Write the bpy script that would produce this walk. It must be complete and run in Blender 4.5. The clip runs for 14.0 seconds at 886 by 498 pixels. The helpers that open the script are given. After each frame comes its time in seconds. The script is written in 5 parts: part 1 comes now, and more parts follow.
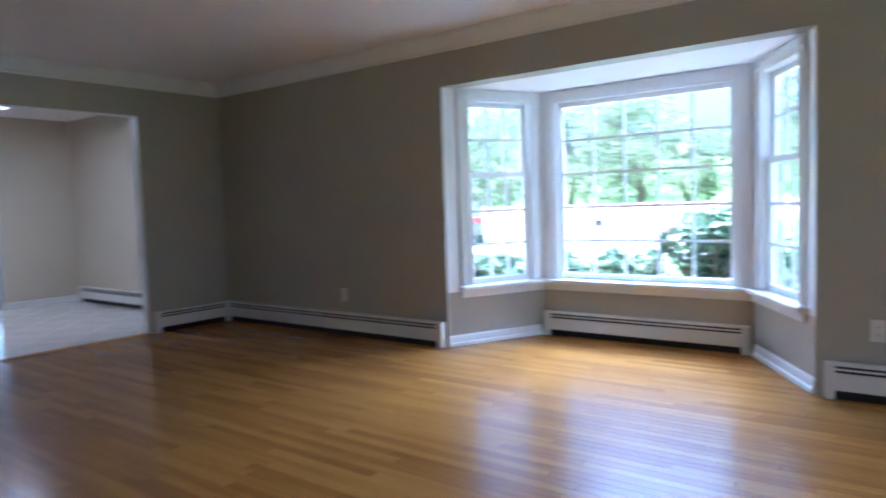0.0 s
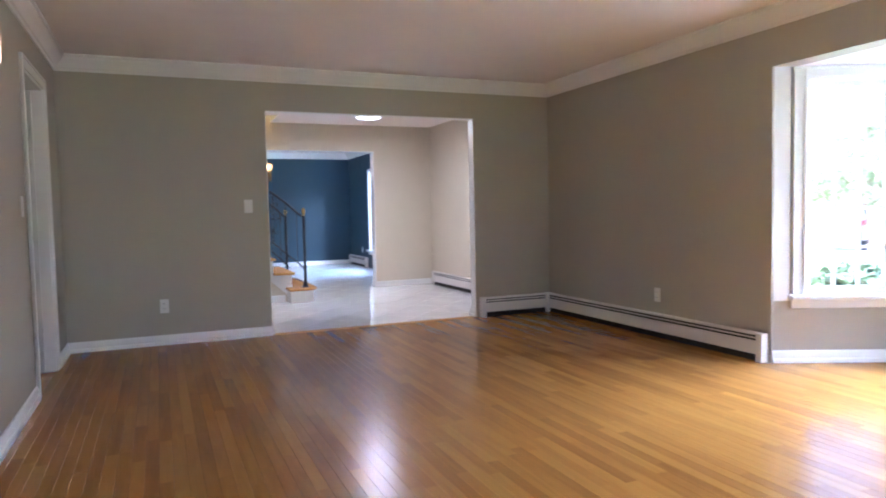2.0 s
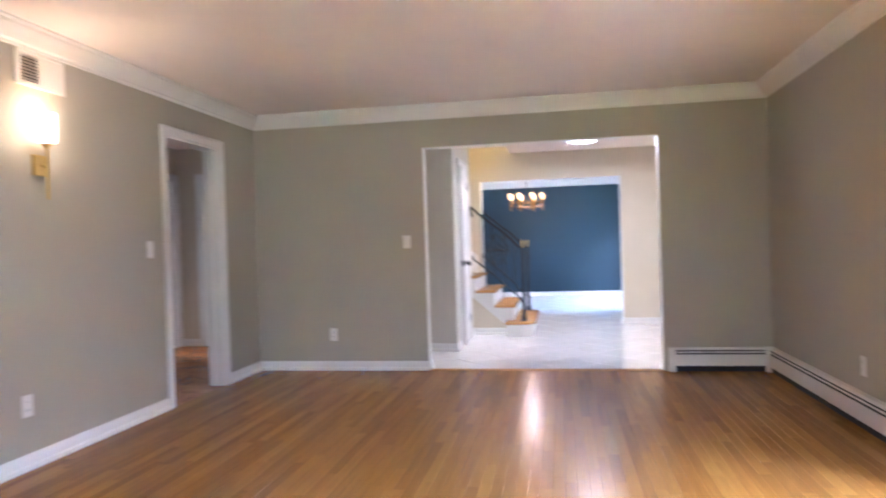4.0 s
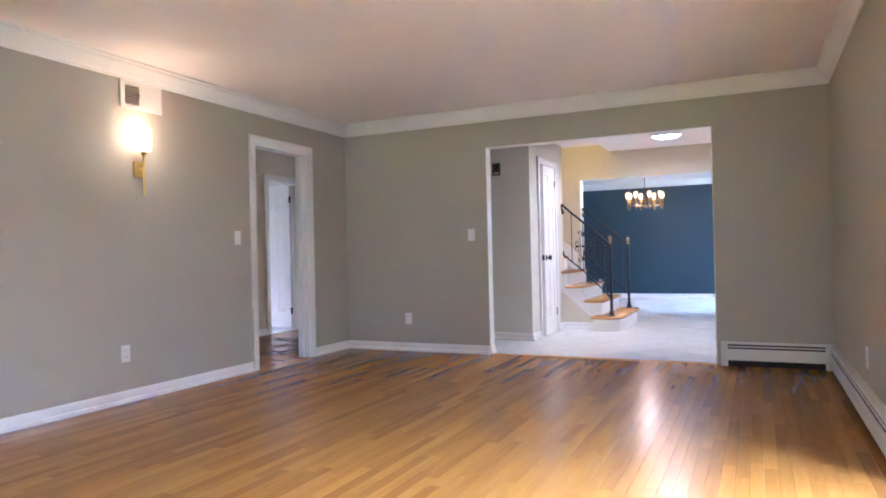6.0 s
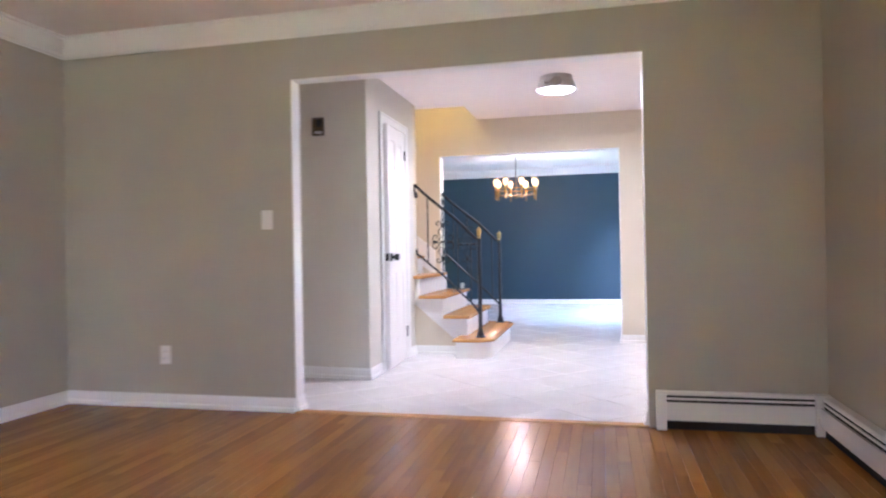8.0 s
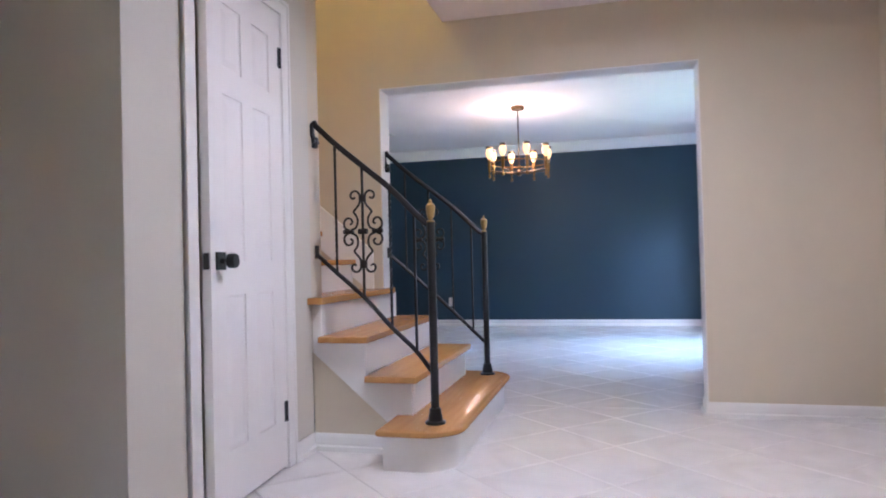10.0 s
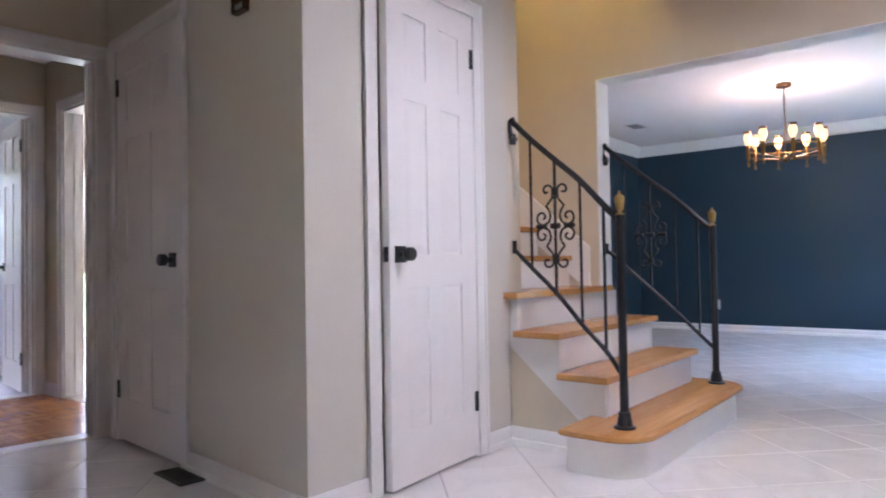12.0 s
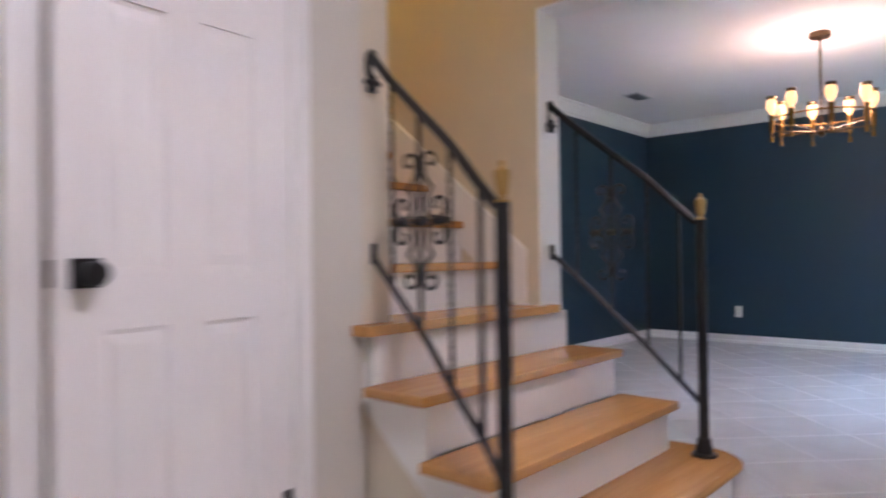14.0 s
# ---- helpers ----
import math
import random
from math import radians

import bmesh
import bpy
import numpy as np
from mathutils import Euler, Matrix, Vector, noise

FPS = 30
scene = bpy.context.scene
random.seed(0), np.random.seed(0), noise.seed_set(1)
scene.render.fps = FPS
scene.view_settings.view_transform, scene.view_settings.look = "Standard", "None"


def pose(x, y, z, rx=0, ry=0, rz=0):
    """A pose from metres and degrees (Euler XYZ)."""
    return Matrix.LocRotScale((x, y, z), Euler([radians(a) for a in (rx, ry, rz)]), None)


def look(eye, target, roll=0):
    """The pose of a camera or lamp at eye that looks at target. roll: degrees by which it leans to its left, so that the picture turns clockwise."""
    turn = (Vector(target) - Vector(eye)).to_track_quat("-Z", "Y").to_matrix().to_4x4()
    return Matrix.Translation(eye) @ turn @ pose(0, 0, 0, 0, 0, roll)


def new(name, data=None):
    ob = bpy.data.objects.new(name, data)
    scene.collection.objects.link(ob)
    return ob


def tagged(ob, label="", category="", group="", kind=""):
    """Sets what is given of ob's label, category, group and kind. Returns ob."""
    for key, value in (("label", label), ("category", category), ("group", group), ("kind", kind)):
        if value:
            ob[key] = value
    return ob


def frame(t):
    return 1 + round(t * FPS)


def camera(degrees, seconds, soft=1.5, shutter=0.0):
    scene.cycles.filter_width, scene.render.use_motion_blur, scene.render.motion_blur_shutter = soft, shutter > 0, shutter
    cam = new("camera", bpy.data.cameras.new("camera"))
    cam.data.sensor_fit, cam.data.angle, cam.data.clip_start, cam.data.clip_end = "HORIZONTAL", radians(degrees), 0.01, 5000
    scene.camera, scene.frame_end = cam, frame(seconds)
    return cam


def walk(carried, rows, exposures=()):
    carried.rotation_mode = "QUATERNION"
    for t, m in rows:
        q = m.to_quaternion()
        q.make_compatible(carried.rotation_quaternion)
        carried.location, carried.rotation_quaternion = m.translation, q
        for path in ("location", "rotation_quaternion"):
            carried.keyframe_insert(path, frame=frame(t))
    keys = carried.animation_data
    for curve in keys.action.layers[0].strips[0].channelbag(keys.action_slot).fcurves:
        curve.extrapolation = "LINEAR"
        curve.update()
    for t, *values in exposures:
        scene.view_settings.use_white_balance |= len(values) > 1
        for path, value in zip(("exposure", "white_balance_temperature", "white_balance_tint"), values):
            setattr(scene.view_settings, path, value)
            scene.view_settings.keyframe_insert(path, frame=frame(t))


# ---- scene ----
cam = camera(66.9, 14.0, soft=1.9, shutter=0.5)
PATH = [
    (0, (0.238, 0.17, 1.134), (-0.972, 1.757, 1.0), -1.9),
    (0.5, (0.498, 0.169, 1.05), (-1.053, 1.427, 0.944), -1.3),
    (1, (0.569, 0.108, 1.071), (-1.121, 1.172, 0.961), -1.5),
    (1.5, (0.527, 0.156, 1.099), (-1.236, 1.093, 0.982), -1.4),
    (2, (0.435, 0.474, 1.095), (-1.404, 1.253, 0.985), -1.2),
    (2.5, (0.385, 0.946, 1.128), (-1.539, 1.48, 1.018), -1.5),
    (3, (0.278, 1.561, 1.128), (-1.697, 1.866, 1.037), -1.5),
    (3.5, (0.153, 2.061, 1.106), (-1.842, 2.177, 1.044), -1.8),
    (4, (0.229, 2.622, 1.148), (-1.741, 2.276, 1.135), -1.8),
    (4.2, (0.306, 2.832, 1.150), (-1.628, 2.326, 1.160), -1.8),
    (6.3, (0.386, 3.824, 0.977), (-1.425, 2.975, 0.994), -1.3),
    (6.5, (0.234, 3.77, 0.972), (-1.588, 2.946, 0.986), -1.2),
    (7, (-0.342, 3.542, 0.943), (-2.206, 2.818, 0.957), -1.3),
    (7.5, (-1.12, 3.4, 0.943), (-3.035, 2.823, 0.951), -0.9),
    (8, (-2.002, 3.236, 0.968), (-3.949, 2.778, 0.976), -1.0),
    (8.2, (-2.343, 3.185, 0.941), (-4.302, 2.779, 0.957), -1.1),
    (10.3, (-5.305, 2.958, 0.915), (-7.226, 2.403, 0.956), -1.6),
    (10.5, (-5.356, 3.028, 0.919), (-7.232, 2.336, 0.96), -1.4),
    (11, (-5.381, 3.257, 0.909), (-7.125, 2.278, 0.956), -1.2),
    (11.5, (-5.352, 3.355, 0.902), (-6.995, 2.215, 0.947), -1.0),
    (12, (-5.332, 3.345, 0.883), (-6.893, 2.096, 0.932), -1.0),
    (12.5, (-5.325, 3.308, 0.884), (-6.804, 1.963, 0.931), -1.0),
    (13, (-5.481, 3.205, 0.924), (-6.897, 1.793, 0.965), -0.9),
    (13.5, (-5.967, 3.106, 0.922), (-7.371, 1.683, 0.962), -0.9),
    (14, (-6.722, 3.114, 0.959), (-8.219, 1.788, 0.979), -0.7),
]
EXPOSURES = [(0.0, 2.85, 4350, 15), (0.5, 2.82, 4450, 16), (1.5, 3.7, 4850, 21), (2.5, 4.15, 5000, 22), (3.2, 4.55, 5050, 23), (6.5, 4.42, 4900, 23), (8.0, 4.6, 5100, 26), (10.3, 3.57, 5150, 25), (11.5, 3.68, 5150, 25), (12.8, 3.74, 5250, 26), (13.5, 3.72, 5300, 26), (14.0, 3.4, 5550, 28)]
walk(cam, [(t, look(eye, target, roll)) for t, eye, target, roll in PATH], EXPOSURES)

# ---- world and large lights ----
world = bpy.data.worlds.new("World")
scene.world = world
world.use_nodes = True
wn = world.node_tree
sky = wn.nodes.new("ShaderNodeTexSky")
sky.sky_type = 'NISHITA'
sky.sun_disc = False
sky.sun_elevation = radians(70)
sky.sun_rotation = radians(200)
sky.air_density, sky.dust_density = 1.0, 8.0
wn.nodes["Background"].inputs["Strength"].default_value = 0.15
wn.links.new(sky.outputs["Color"], wn.nodes["Background"].inputs["Color"])

sun = new("sun", bpy.data.lights.new("sun", 'SUN'))
sun.data.energy, sun.data.angle, sun.data.color = 3.4, radians(8), (1.0, 0.96, 0.9)
sun.matrix_world = look((0, 0, 30), (3.7, 10.3, 0))


def area_lamp(name, m, w, h, power, color):
    ob = new(name, bpy.data.lights.new(name, 'AREA'))
    ob.data.shape, ob.data.size, ob.data.size_y = 'RECTANGLE', w, h
    ob.data.energy, ob.data.color = power, color
    ob.matrix_world = m
    return ob


def point_lamp(name, loc, power, color, radius=0.04):
    ob = new(name, bpy.data.lights.new(name, 'POINT'))
    ob.data.energy, ob.data.color, ob.data.shadow_soft_size = power, color, radius
    ob.location = loc
    return ob


# broad sky light falling towards the windows from outside and above
area_lamp("sky_light_bay", look((-1.65, 9.0, 5.0), (-1.65, 3.6, 0.7)), 5.0, 2.6, 330, (0.82, 0.92, 1.0))
area_lamp("sky_light_dining", look((-11.5, 7.4, 4.2), (-11.7, 2.6, 0.3)), 3.4, 2.2, 105, (0.55, 0.80, 1.0))
area_lamp("sky_light_kitchen", look((-8.95, -7.2, 3.7), (-8.9, -3.2, 0.8)), 2.6, 2.0, 140, (1.0, 0.95, 0.90))
area_lamp("sky_light_back_room", look((-6.95, -6.2, 3.9), (-6.95, -2.8, 0.9)), 1.6, 1.6, 14, (0.90, 0.95, 1.0))
# fill lamp behind an added east window, brightening the west walls
area_lamp("fill_light_east", look((6.4, 2.0, 4.2), (1.5, 2.0, 0.9)), 3.4, 2.2, 130, (0.88, 0.94, 1.0))

# ---- materials ----
def node_mat(name, base, rough=0.5, metal=0.0, vary=0.06, scale=6.0, grain=0.03, grain_scale=120.0, bump=0.02, spec=0.5, coat=0.0):
    """Painted or plain surface: base colour with broad and fine variation, and a fine relief."""
    m = bpy.data.materials.new(name)
    m.use_nodes = True
    nt = m.node_tree
    p = nt.nodes["Principled BSDF"]
    geo = nt.nodes.new("ShaderNodeNewGeometry")
    n1 = nt.nodes.new("ShaderNodeTexNoise")
    n1.inputs["Scale"].default_value, n1.inputs["Detail"].default_value = scale, 3
    n2 = nt.nodes.new("ShaderNodeTexNoise")
    n2.inputs["Scale"].default_value, n2.inputs["Detail"].default_value = grain_scale, 2
    for n in (n1, n2):
        nt.links.new(geo.outputs["Position"], n.inputs["Vector"])
    add = nt.nodes.new("ShaderNodeMath")
    add.operation = 'MULTIPLY_ADD'
    nt.links.new(n1.outputs["Fac"], add.inputs[0])
    add.inputs[1].default_value = 2 * vary
    add.inputs[2].default_value = 1 - vary
    add2 = nt.nodes.new("ShaderNodeMath")
    add2.operation = 'MULTIPLY_ADD'
    nt.links.new(n2.outputs["Fac"], add2.inputs[0])
    add2.inputs[1].default_value = 2 * grain
    nt.links.new(add.outputs[0], add2.inputs[2])
    mul = nt.nodes.new("ShaderNodeVectorMath")
    mul.operation = 'SCALE'
    mul.inputs[0].default_value = base
    nt.links.new(add2.outputs[0], mul.inputs["Scale"])
    nt.links.new(mul.outputs[0], p.inputs["Base Color"])
    rr = nt.nodes.new("ShaderNodeMath")
    rr.operation = 'MULTIPLY_ADD'
    nt.links.new(n1.outputs["Fac"], rr.inputs[0])
    rr.inputs[1].default_value, rr.inputs[2].default_value = 0.16, max(0.02, rough - 0.08)
    nt.links.new(rr.outputs[0], p.inputs["Roughness"])
    p.inputs["Metallic"].default_value = metal
    p.inputs["Specular IOR Level"].default_value = spec
    p.inputs["Coat Weight"].default_value = coat
    if bump:
        b = nt.nodes.new("ShaderNodeBump")
        b.inputs["Strength"].default_value, b.inputs["Distance"].default_value = bump * 5, 0.002
        nt.links.new(n2.outputs["Fac"], b.inputs["Height"])
        nt.links.new(b.outputs[0], p.inputs["Normal"])
    return m


def glow_mat(name, color, strength):
    m = bpy.data.materials.new(name)
    m.use_nodes = True
    p = m.node_tree.nodes["Principled BSDF"]
    p.inputs["Base Color"].default_value = (*color, 1)
    p.inputs["Emission Color"].default_value = (*color, 1)
    p.inputs["Emission Strength"].default_value = strength
    return m


def glass_mat(name):
    m = bpy.data.materials.new(name)
    m.use_nodes = True
    p = m.node_tree.nodes["Principled BSDF"]
    p.inputs["Base Color"].default_value = (0.96, 0.99, 0.98, 1)
    p.inputs["Transmission Weight"].default_value = 1.0
    p.inputs["Roughness"].default_value = 0.0
    p.inputs["IOR"].default_value = 1.45
    return m


def wood_mat(name, dark, light, rough, axis, scale=1.0, coat=0.0, vary=1.0, wave=0.0, spec=0.24):
    """Wood: grain stretched along one axis, each board its own shade."""
    m = bpy.data.materials.new(name)
    m.use_nodes = True
    nt = m.node_tree
    p = nt.nodes["Principled BSDF"]
    geo = nt.nodes.new("ShaderNodeNewGeometry")
    info = nt.nodes.new("ShaderNodeObjectInfo")
    rnd = nt.nodes.new("ShaderNodeMath")
    rnd.operation = 'ADD'
    nt.links.new(geo.outputs["Random Per Island"], rnd.inputs[0])
    nt.links.new(info.outputs["Random"], rnd.inputs[1])
    fr = nt.nodes.new("ShaderNodeMath")
    fr.operation = 'FRACT'
    nt.links.new(rnd.outputs[0], fr.inputs[0])
    mp = nt.nodes.new("ShaderNodeVectorMath")
    mp.operation = 'MULTIPLY'
    v = [22.0 * scale] * 3
    v[axis] = 1.6 * scale
    mp.inputs[1].default_value = v
    nt.links.new(geo.outputs["Position"], mp.inputs[0])
    off = nt.nodes.new("ShaderNodeVectorMath")
    off.operation = 'MULTIPLY_ADD'
    off.inputs[1].default_value = (37.0, 53.0, 71.0)
    cmb = nt.nodes.new("ShaderNodeCombineXYZ")
    for k in range(3):
        nt.links.new(fr.outputs[0], cmb.inputs[k])
    nt.links.new(cmb.outputs[0], off.inputs[0])
    nt.links.new(mp.outputs[0], off.inputs[2])
    n1 = nt.nodes.new("ShaderNodeTexNoise")
    n1.inputs["Scale"].default_value, n1.inputs["Detail"].default_value, n1.inputs["Distortion"].default_value = 1.0, 5, 0.6
    nt.links.new(off.outputs[0], n1.inputs["Vector"])
    n2 = nt.nodes.new("ShaderNodeTexNoise")
    n2.inputs["Scale"].default_value, n2.inputs["Detail"].default_value = 6.0, 3
    nt.links.new(off.outputs[0], n2.inputs["Vector"])
    mixf = nt.nodes.new("ShaderNodeMath")
    mixf.operation = 'MULTIPLY_ADD'
    nt.links.new(fr.outputs[0], mixf.inputs[0])
    mixf.inputs[1].default_value = 0.62 * vary
    s1 = nt.nodes.new("ShaderNodeMath")
    s1.operation = 'MULTIPLY_ADD'
    nt.links.new(n1.outputs["Fac"], s1.inputs[0])
    s1.inputs[1].default_value = 0.8
    s1.inputs[2].default_value = -0.22 + 0.31 * (1 - vary)
    nt.links.new(s1.outputs[0], mixf.inputs[2])
    s2 = nt.nodes.new("ShaderNodeMath")
    s2.operation = 'MULTIPLY_ADD'
    nt.links.new(n2.outputs["Fac"], s2.inputs[0])
    s2.inputs[1].default_value = 0.26
    nt.links.new(mixf.outputs[0], s2.inputs[2])
    ramp = nt.nodes.new("ShaderNodeValToRGB")
    ramp.color_ramp.elements[0].position, ramp.color_ramp.elements[0].color = 0.1, (*dark, 1)
    ramp.color_ramp.elements[1].position, ramp.color_ramp.elements[1].color = 0.95, (*light, 1)
    nt.links.new(s2.outputs[0], ramp.inputs[0])
    nt.links.new(ramp.outputs[0], p.inputs["Base Color"])
    r = nt.nodes.new("ShaderNodeMath")
    r.operation = 'MULTIPLY_ADD'
    nt.links.new(n2.outputs["Fac"], r.inputs[0])
    r.inputs[1].default_value, r.inputs[2].default_value = 0.14, rough - 0.07
    nt.links.new(r.outputs[0], p.inputs["Roughness"])
    p.inputs["Coat Weight"].default_value, p.inputs["Coat Roughness"].default_value = coat, 0.12
    p.inputs["Specular IOR Level"].default_value = spec
    if wave:
        # slight unevenness of the sanded and varnished boards
        n3 = nt.nodes.new("ShaderNodeTexNoise")
        n3.inputs["Scale"].default_value, n3.inputs["Detail"].default_value = 0.9, 1
        nt.links.new(off.outputs[0], n3.inputs["Vector"])
        b = nt.nodes.new("ShaderNodeBump")
        b.inputs["Strength"].default_value, b.inputs["Distance"].default_value = wave, 0.0008
        nt.links.new(n3.outputs["Fac"], b.inputs["Height"])
        nt.links.new(b.outputs[0], p.inputs["Normal"])
    return m


def tile_mat(name, base, vein, rough):
    """Glazed stone-look tile: cloudy, faintly veined, each tile its own shade."""
    m = bpy.data.materials.new(name)
    m.use_nodes = True
    nt = m.node_tree
    p = nt.nodes["Principled BSDF"]
    geo = nt.nodes.new("ShaderNodeNewGeometry")
    info = nt.nodes.new("ShaderNodeObjectInfo")
    off = nt.nodes.new("ShaderNodeVectorMath")
    off.operation = 'ADD'
    nt.links.new(geo.outputs["Position"], off.inputs[0])
    sc = nt.nodes.new("ShaderNodeMath")
    sc.operation = 'MULTIPLY'
    nt.links.new(info.outputs["Random"], sc.inputs[0])
    sc.inputs[1].default_value = 40.0
    nt.links.new(sc.outputs[0], off.inputs[1])
    n1 = nt.nodes.new("ShaderNodeTexNoise")
    n1.inputs["Scale"].default_value, n1.inputs["Detail"].default_value, n1.inputs["Distortion"].default_value = 3.0, 6, 1.2
    nt.links.new(off.outputs[0], n1.inputs["Vector"])
    ramp = nt.nodes.new("ShaderNodeValToRGB")
    ramp.color_ramp.elements[0].position, ramp.color_ramp.elements[0].color = 0.3, (*vein, 1)
    ramp.color_ramp.elements[1].position, ramp.color_ramp.elements[1].color = 0.6, (*base, 1)
    nt.links.new(n1.outputs["Fac"], ramp.inputs[0])
    nt.links.new(ramp.outputs[0], p.inputs["Base Color"])
    r = nt.nodes.new("ShaderNodeMath")
    r.operation = 'MULTIPLY_ADD'
    nt.links.new(n1.outputs["Fac"], r.inputs[0])
    r.inputs[1].default_value, r.inputs[2].default_value = 0.15, rough - 0.07
    nt.links.new(r.outputs[0], p.inputs["Roughness"])
    return m


M_GREIGE = node_mat("greige_wall_paint", (0.44, 0.402, 0.322), 0.55, vary=0.03, grain=0.02, bump=0.03)
M_LIGHT_GREIGE = node_mat("light_greige_wall_paint", (0.63, 0.59, 0.51), 0.55, vary=0.03, grain=0.02, bump=0.03)
M_CREAM = node_mat("cream_wall_paint", (0.65, 0.57, 0.44), 0.55, vary=0.03, grain=0.02, bump=0.03)
M_YELLOW = node_mat("pale_yellow_wall_paint", (0.64, 0.55, 0.34), 0.55, vary=0.03, grain=0.02, bump=0.03)
M_NAVY = node_mat("navy_wall_paint", (0.0195, 0.051, 0.080), 0.5, vary=0.06, grain=0.03, bump=0.03)
M_PALE = node_mat("pale_blue_wall_paint", (0.68, 0.70, 0.72), 0.55, vary=0.03, grain=0.02, bump=0.03)
M_CEIL = node_mat("ceiling_paint", (0.90, 0.84, 0.81), 0.8, vary=0.03, grain=0.02, bump=0.05)
M_TRIM = node_mat("white_trim_paint", (0.83, 0.81, 0.78), 0.32, vary=0.03, grain=0.01, bump=0.01)
M_DOOR = node_mat("white_door_paint", (0.84, 0.81, 0.785), 0.35, vary=0.03, grain=0.015, bump=0.02)
M_HEATER = node_mat("white_enamel_metal", (0.78, 0.75, 0.70), 0.35, vary=0.04, grain=0.01, bump=0.0)
# near-black for dark parts, and for shade painted into heater and vent openings
M_DARK = node_mat("near_black_parts_and_shade", (0.02, 0.018, 0.016), 0.8, bump=0.0)
M_BLACK = node_mat("black_iron_paint", (0.012, 0.012, 0.013), 0.38, metal=0.3, vary=0.2, grain=0.1, bump=0.03)
M_BRASS = node_mat("satin_brass", (0.60, 0.42, 0.13), 0.36, metal=0.8, vary=0.08, bump=0.01)
M_GOLD = node_mat("aged_gilt_metal", (0.42, 0.28, 0.10), 0.34, metal=0.9, vary=0.12, bump=0.01)
M_BRONZE = node_mat("dark_bronze", (0.11, 0.075, 0.04), 0.35, metal=0.9, vary=0.1, bump=0.01)
M_STEEL = node_mat("brushed_steel", (0.55, 0.53, 0.5), 0.3, metal=1.0, vary=0.06, bump=0.01)
M_PLASTIC = node_mat("white_plastic", (0.82, 0.80, 0.76), 0.35, vary=0.01, grain=0.0, bump=0.0)
M_OAK = wood_mat("oak_floor_varnish", (0.212, 0.081, 0.0155), (0.372, 0.170, 0.031), 0.22, 0, coat=0.0, vary=0.95, wave=0.1, spec=0.2)
M_TREAD = wood_mat("oak_tread_varnish", (0.37, 0.165, 0.042), (0.60, 0.325, 0.105), 0.24, 0, coat=0.0, vary=0.5, spec=0.4)
M_PARQ = wood_mat("parquet_varnish", (0.22, 0.075, 0.018), (0.52, 0.22, 0.065), 0.22, 0, coat=0.0, vary=1.0)
M_TILE = tile_mat("white_marble_tile", (0.85, 0.82, 0.79), (0.77, 0.74, 0.71), 0.085)
M_GROUT = node_mat("grey_grout", (0.40, 0.385, 0.37), 0.85, vary=0.15, grain=0.1)
M_GLASS = glass_mat("window_glass")

# ---- building helpers ----
def box(bm, x0, x1, y0, y1, z0, z1):
    v = [bm.verts.new((x, y, z)) for x in (min(x0, x1), max(x0, x1)) for y in (min(y0, y1), max(y0, y1)) for z in (min(z0, z1), max(z0, z1))]
    for f in ((0, 1, 3, 2), (4, 6, 7, 5), (0, 4, 5, 1), (2, 3, 7, 6), (0, 2, 6, 4), (1, 5, 7, 3)):
        bm.faces.new([v[i] for i in f])


def boxes(*bs, bevel=0.0):
    bm = bmesh.new()
    for b in bs:
        box(bm, *b)
    if bevel:
        bmesh.ops.bevel(bm, geom=bm.edges[:], offset=bevel, segments=2, profile=0.7, affect='EDGES')
    return bm


def mesh_of(name, bm, material, smooth=False):
    me = bpy.data.meshes.new(name)
    bmesh.ops.recalc_face_normals(bm, faces=bm.faces[:])
    bm.to_mesh(me)
    bm.free()
    me.materials.append(material)
    if smooth:
        me.shade_smooth()
        me.set_sharp_from_angle(angle=radians(38))
    return me


def part(name, bm, material, parent, label="", smooth=False, m=None):
    ob = new(name, mesh_of(name, bm, material, smooth))
    ob.parent = parent
    if m is not None:
        ob.matrix_basis = m
    return tagged(ob, label)


def thing(name, label, category, m=None, group="", kind=""):
    ob = new(name)
    if m is not None:
        ob.matrix_basis = m
    return tagged(ob, label, category, group, kind)


def solid(name, bm, material, label, category, kind="structure", smooth=False):
    return tagged(new(name, mesh_of(name, bm, material, smooth)), label, category, "", kind)


def lathe(bm, prof, n=20, m=None):
    """A body of revolution about z from (radius, height) pairs."""
    rings = []
    for r, z in prof:
        rings.append([bm.verts.new(Vector((r * math.cos(2 * math.pi * i / n), r * math.sin(2 * math.pi * i / n), z))) for i in range(n)])
    for a, b in zip(rings, rings[1:]):
        for i in range(n):
            bm.faces.new((a[i], a[(i + 1) % n], b[(i + 1) % n], b[i]))
    bm.faces.new(rings[0][::-1])
    bm.faces.new(rings[-1])
    if m is not None:
        bmesh.ops.transform(bm, matrix=m, verts=[v for r in rings for v in r])


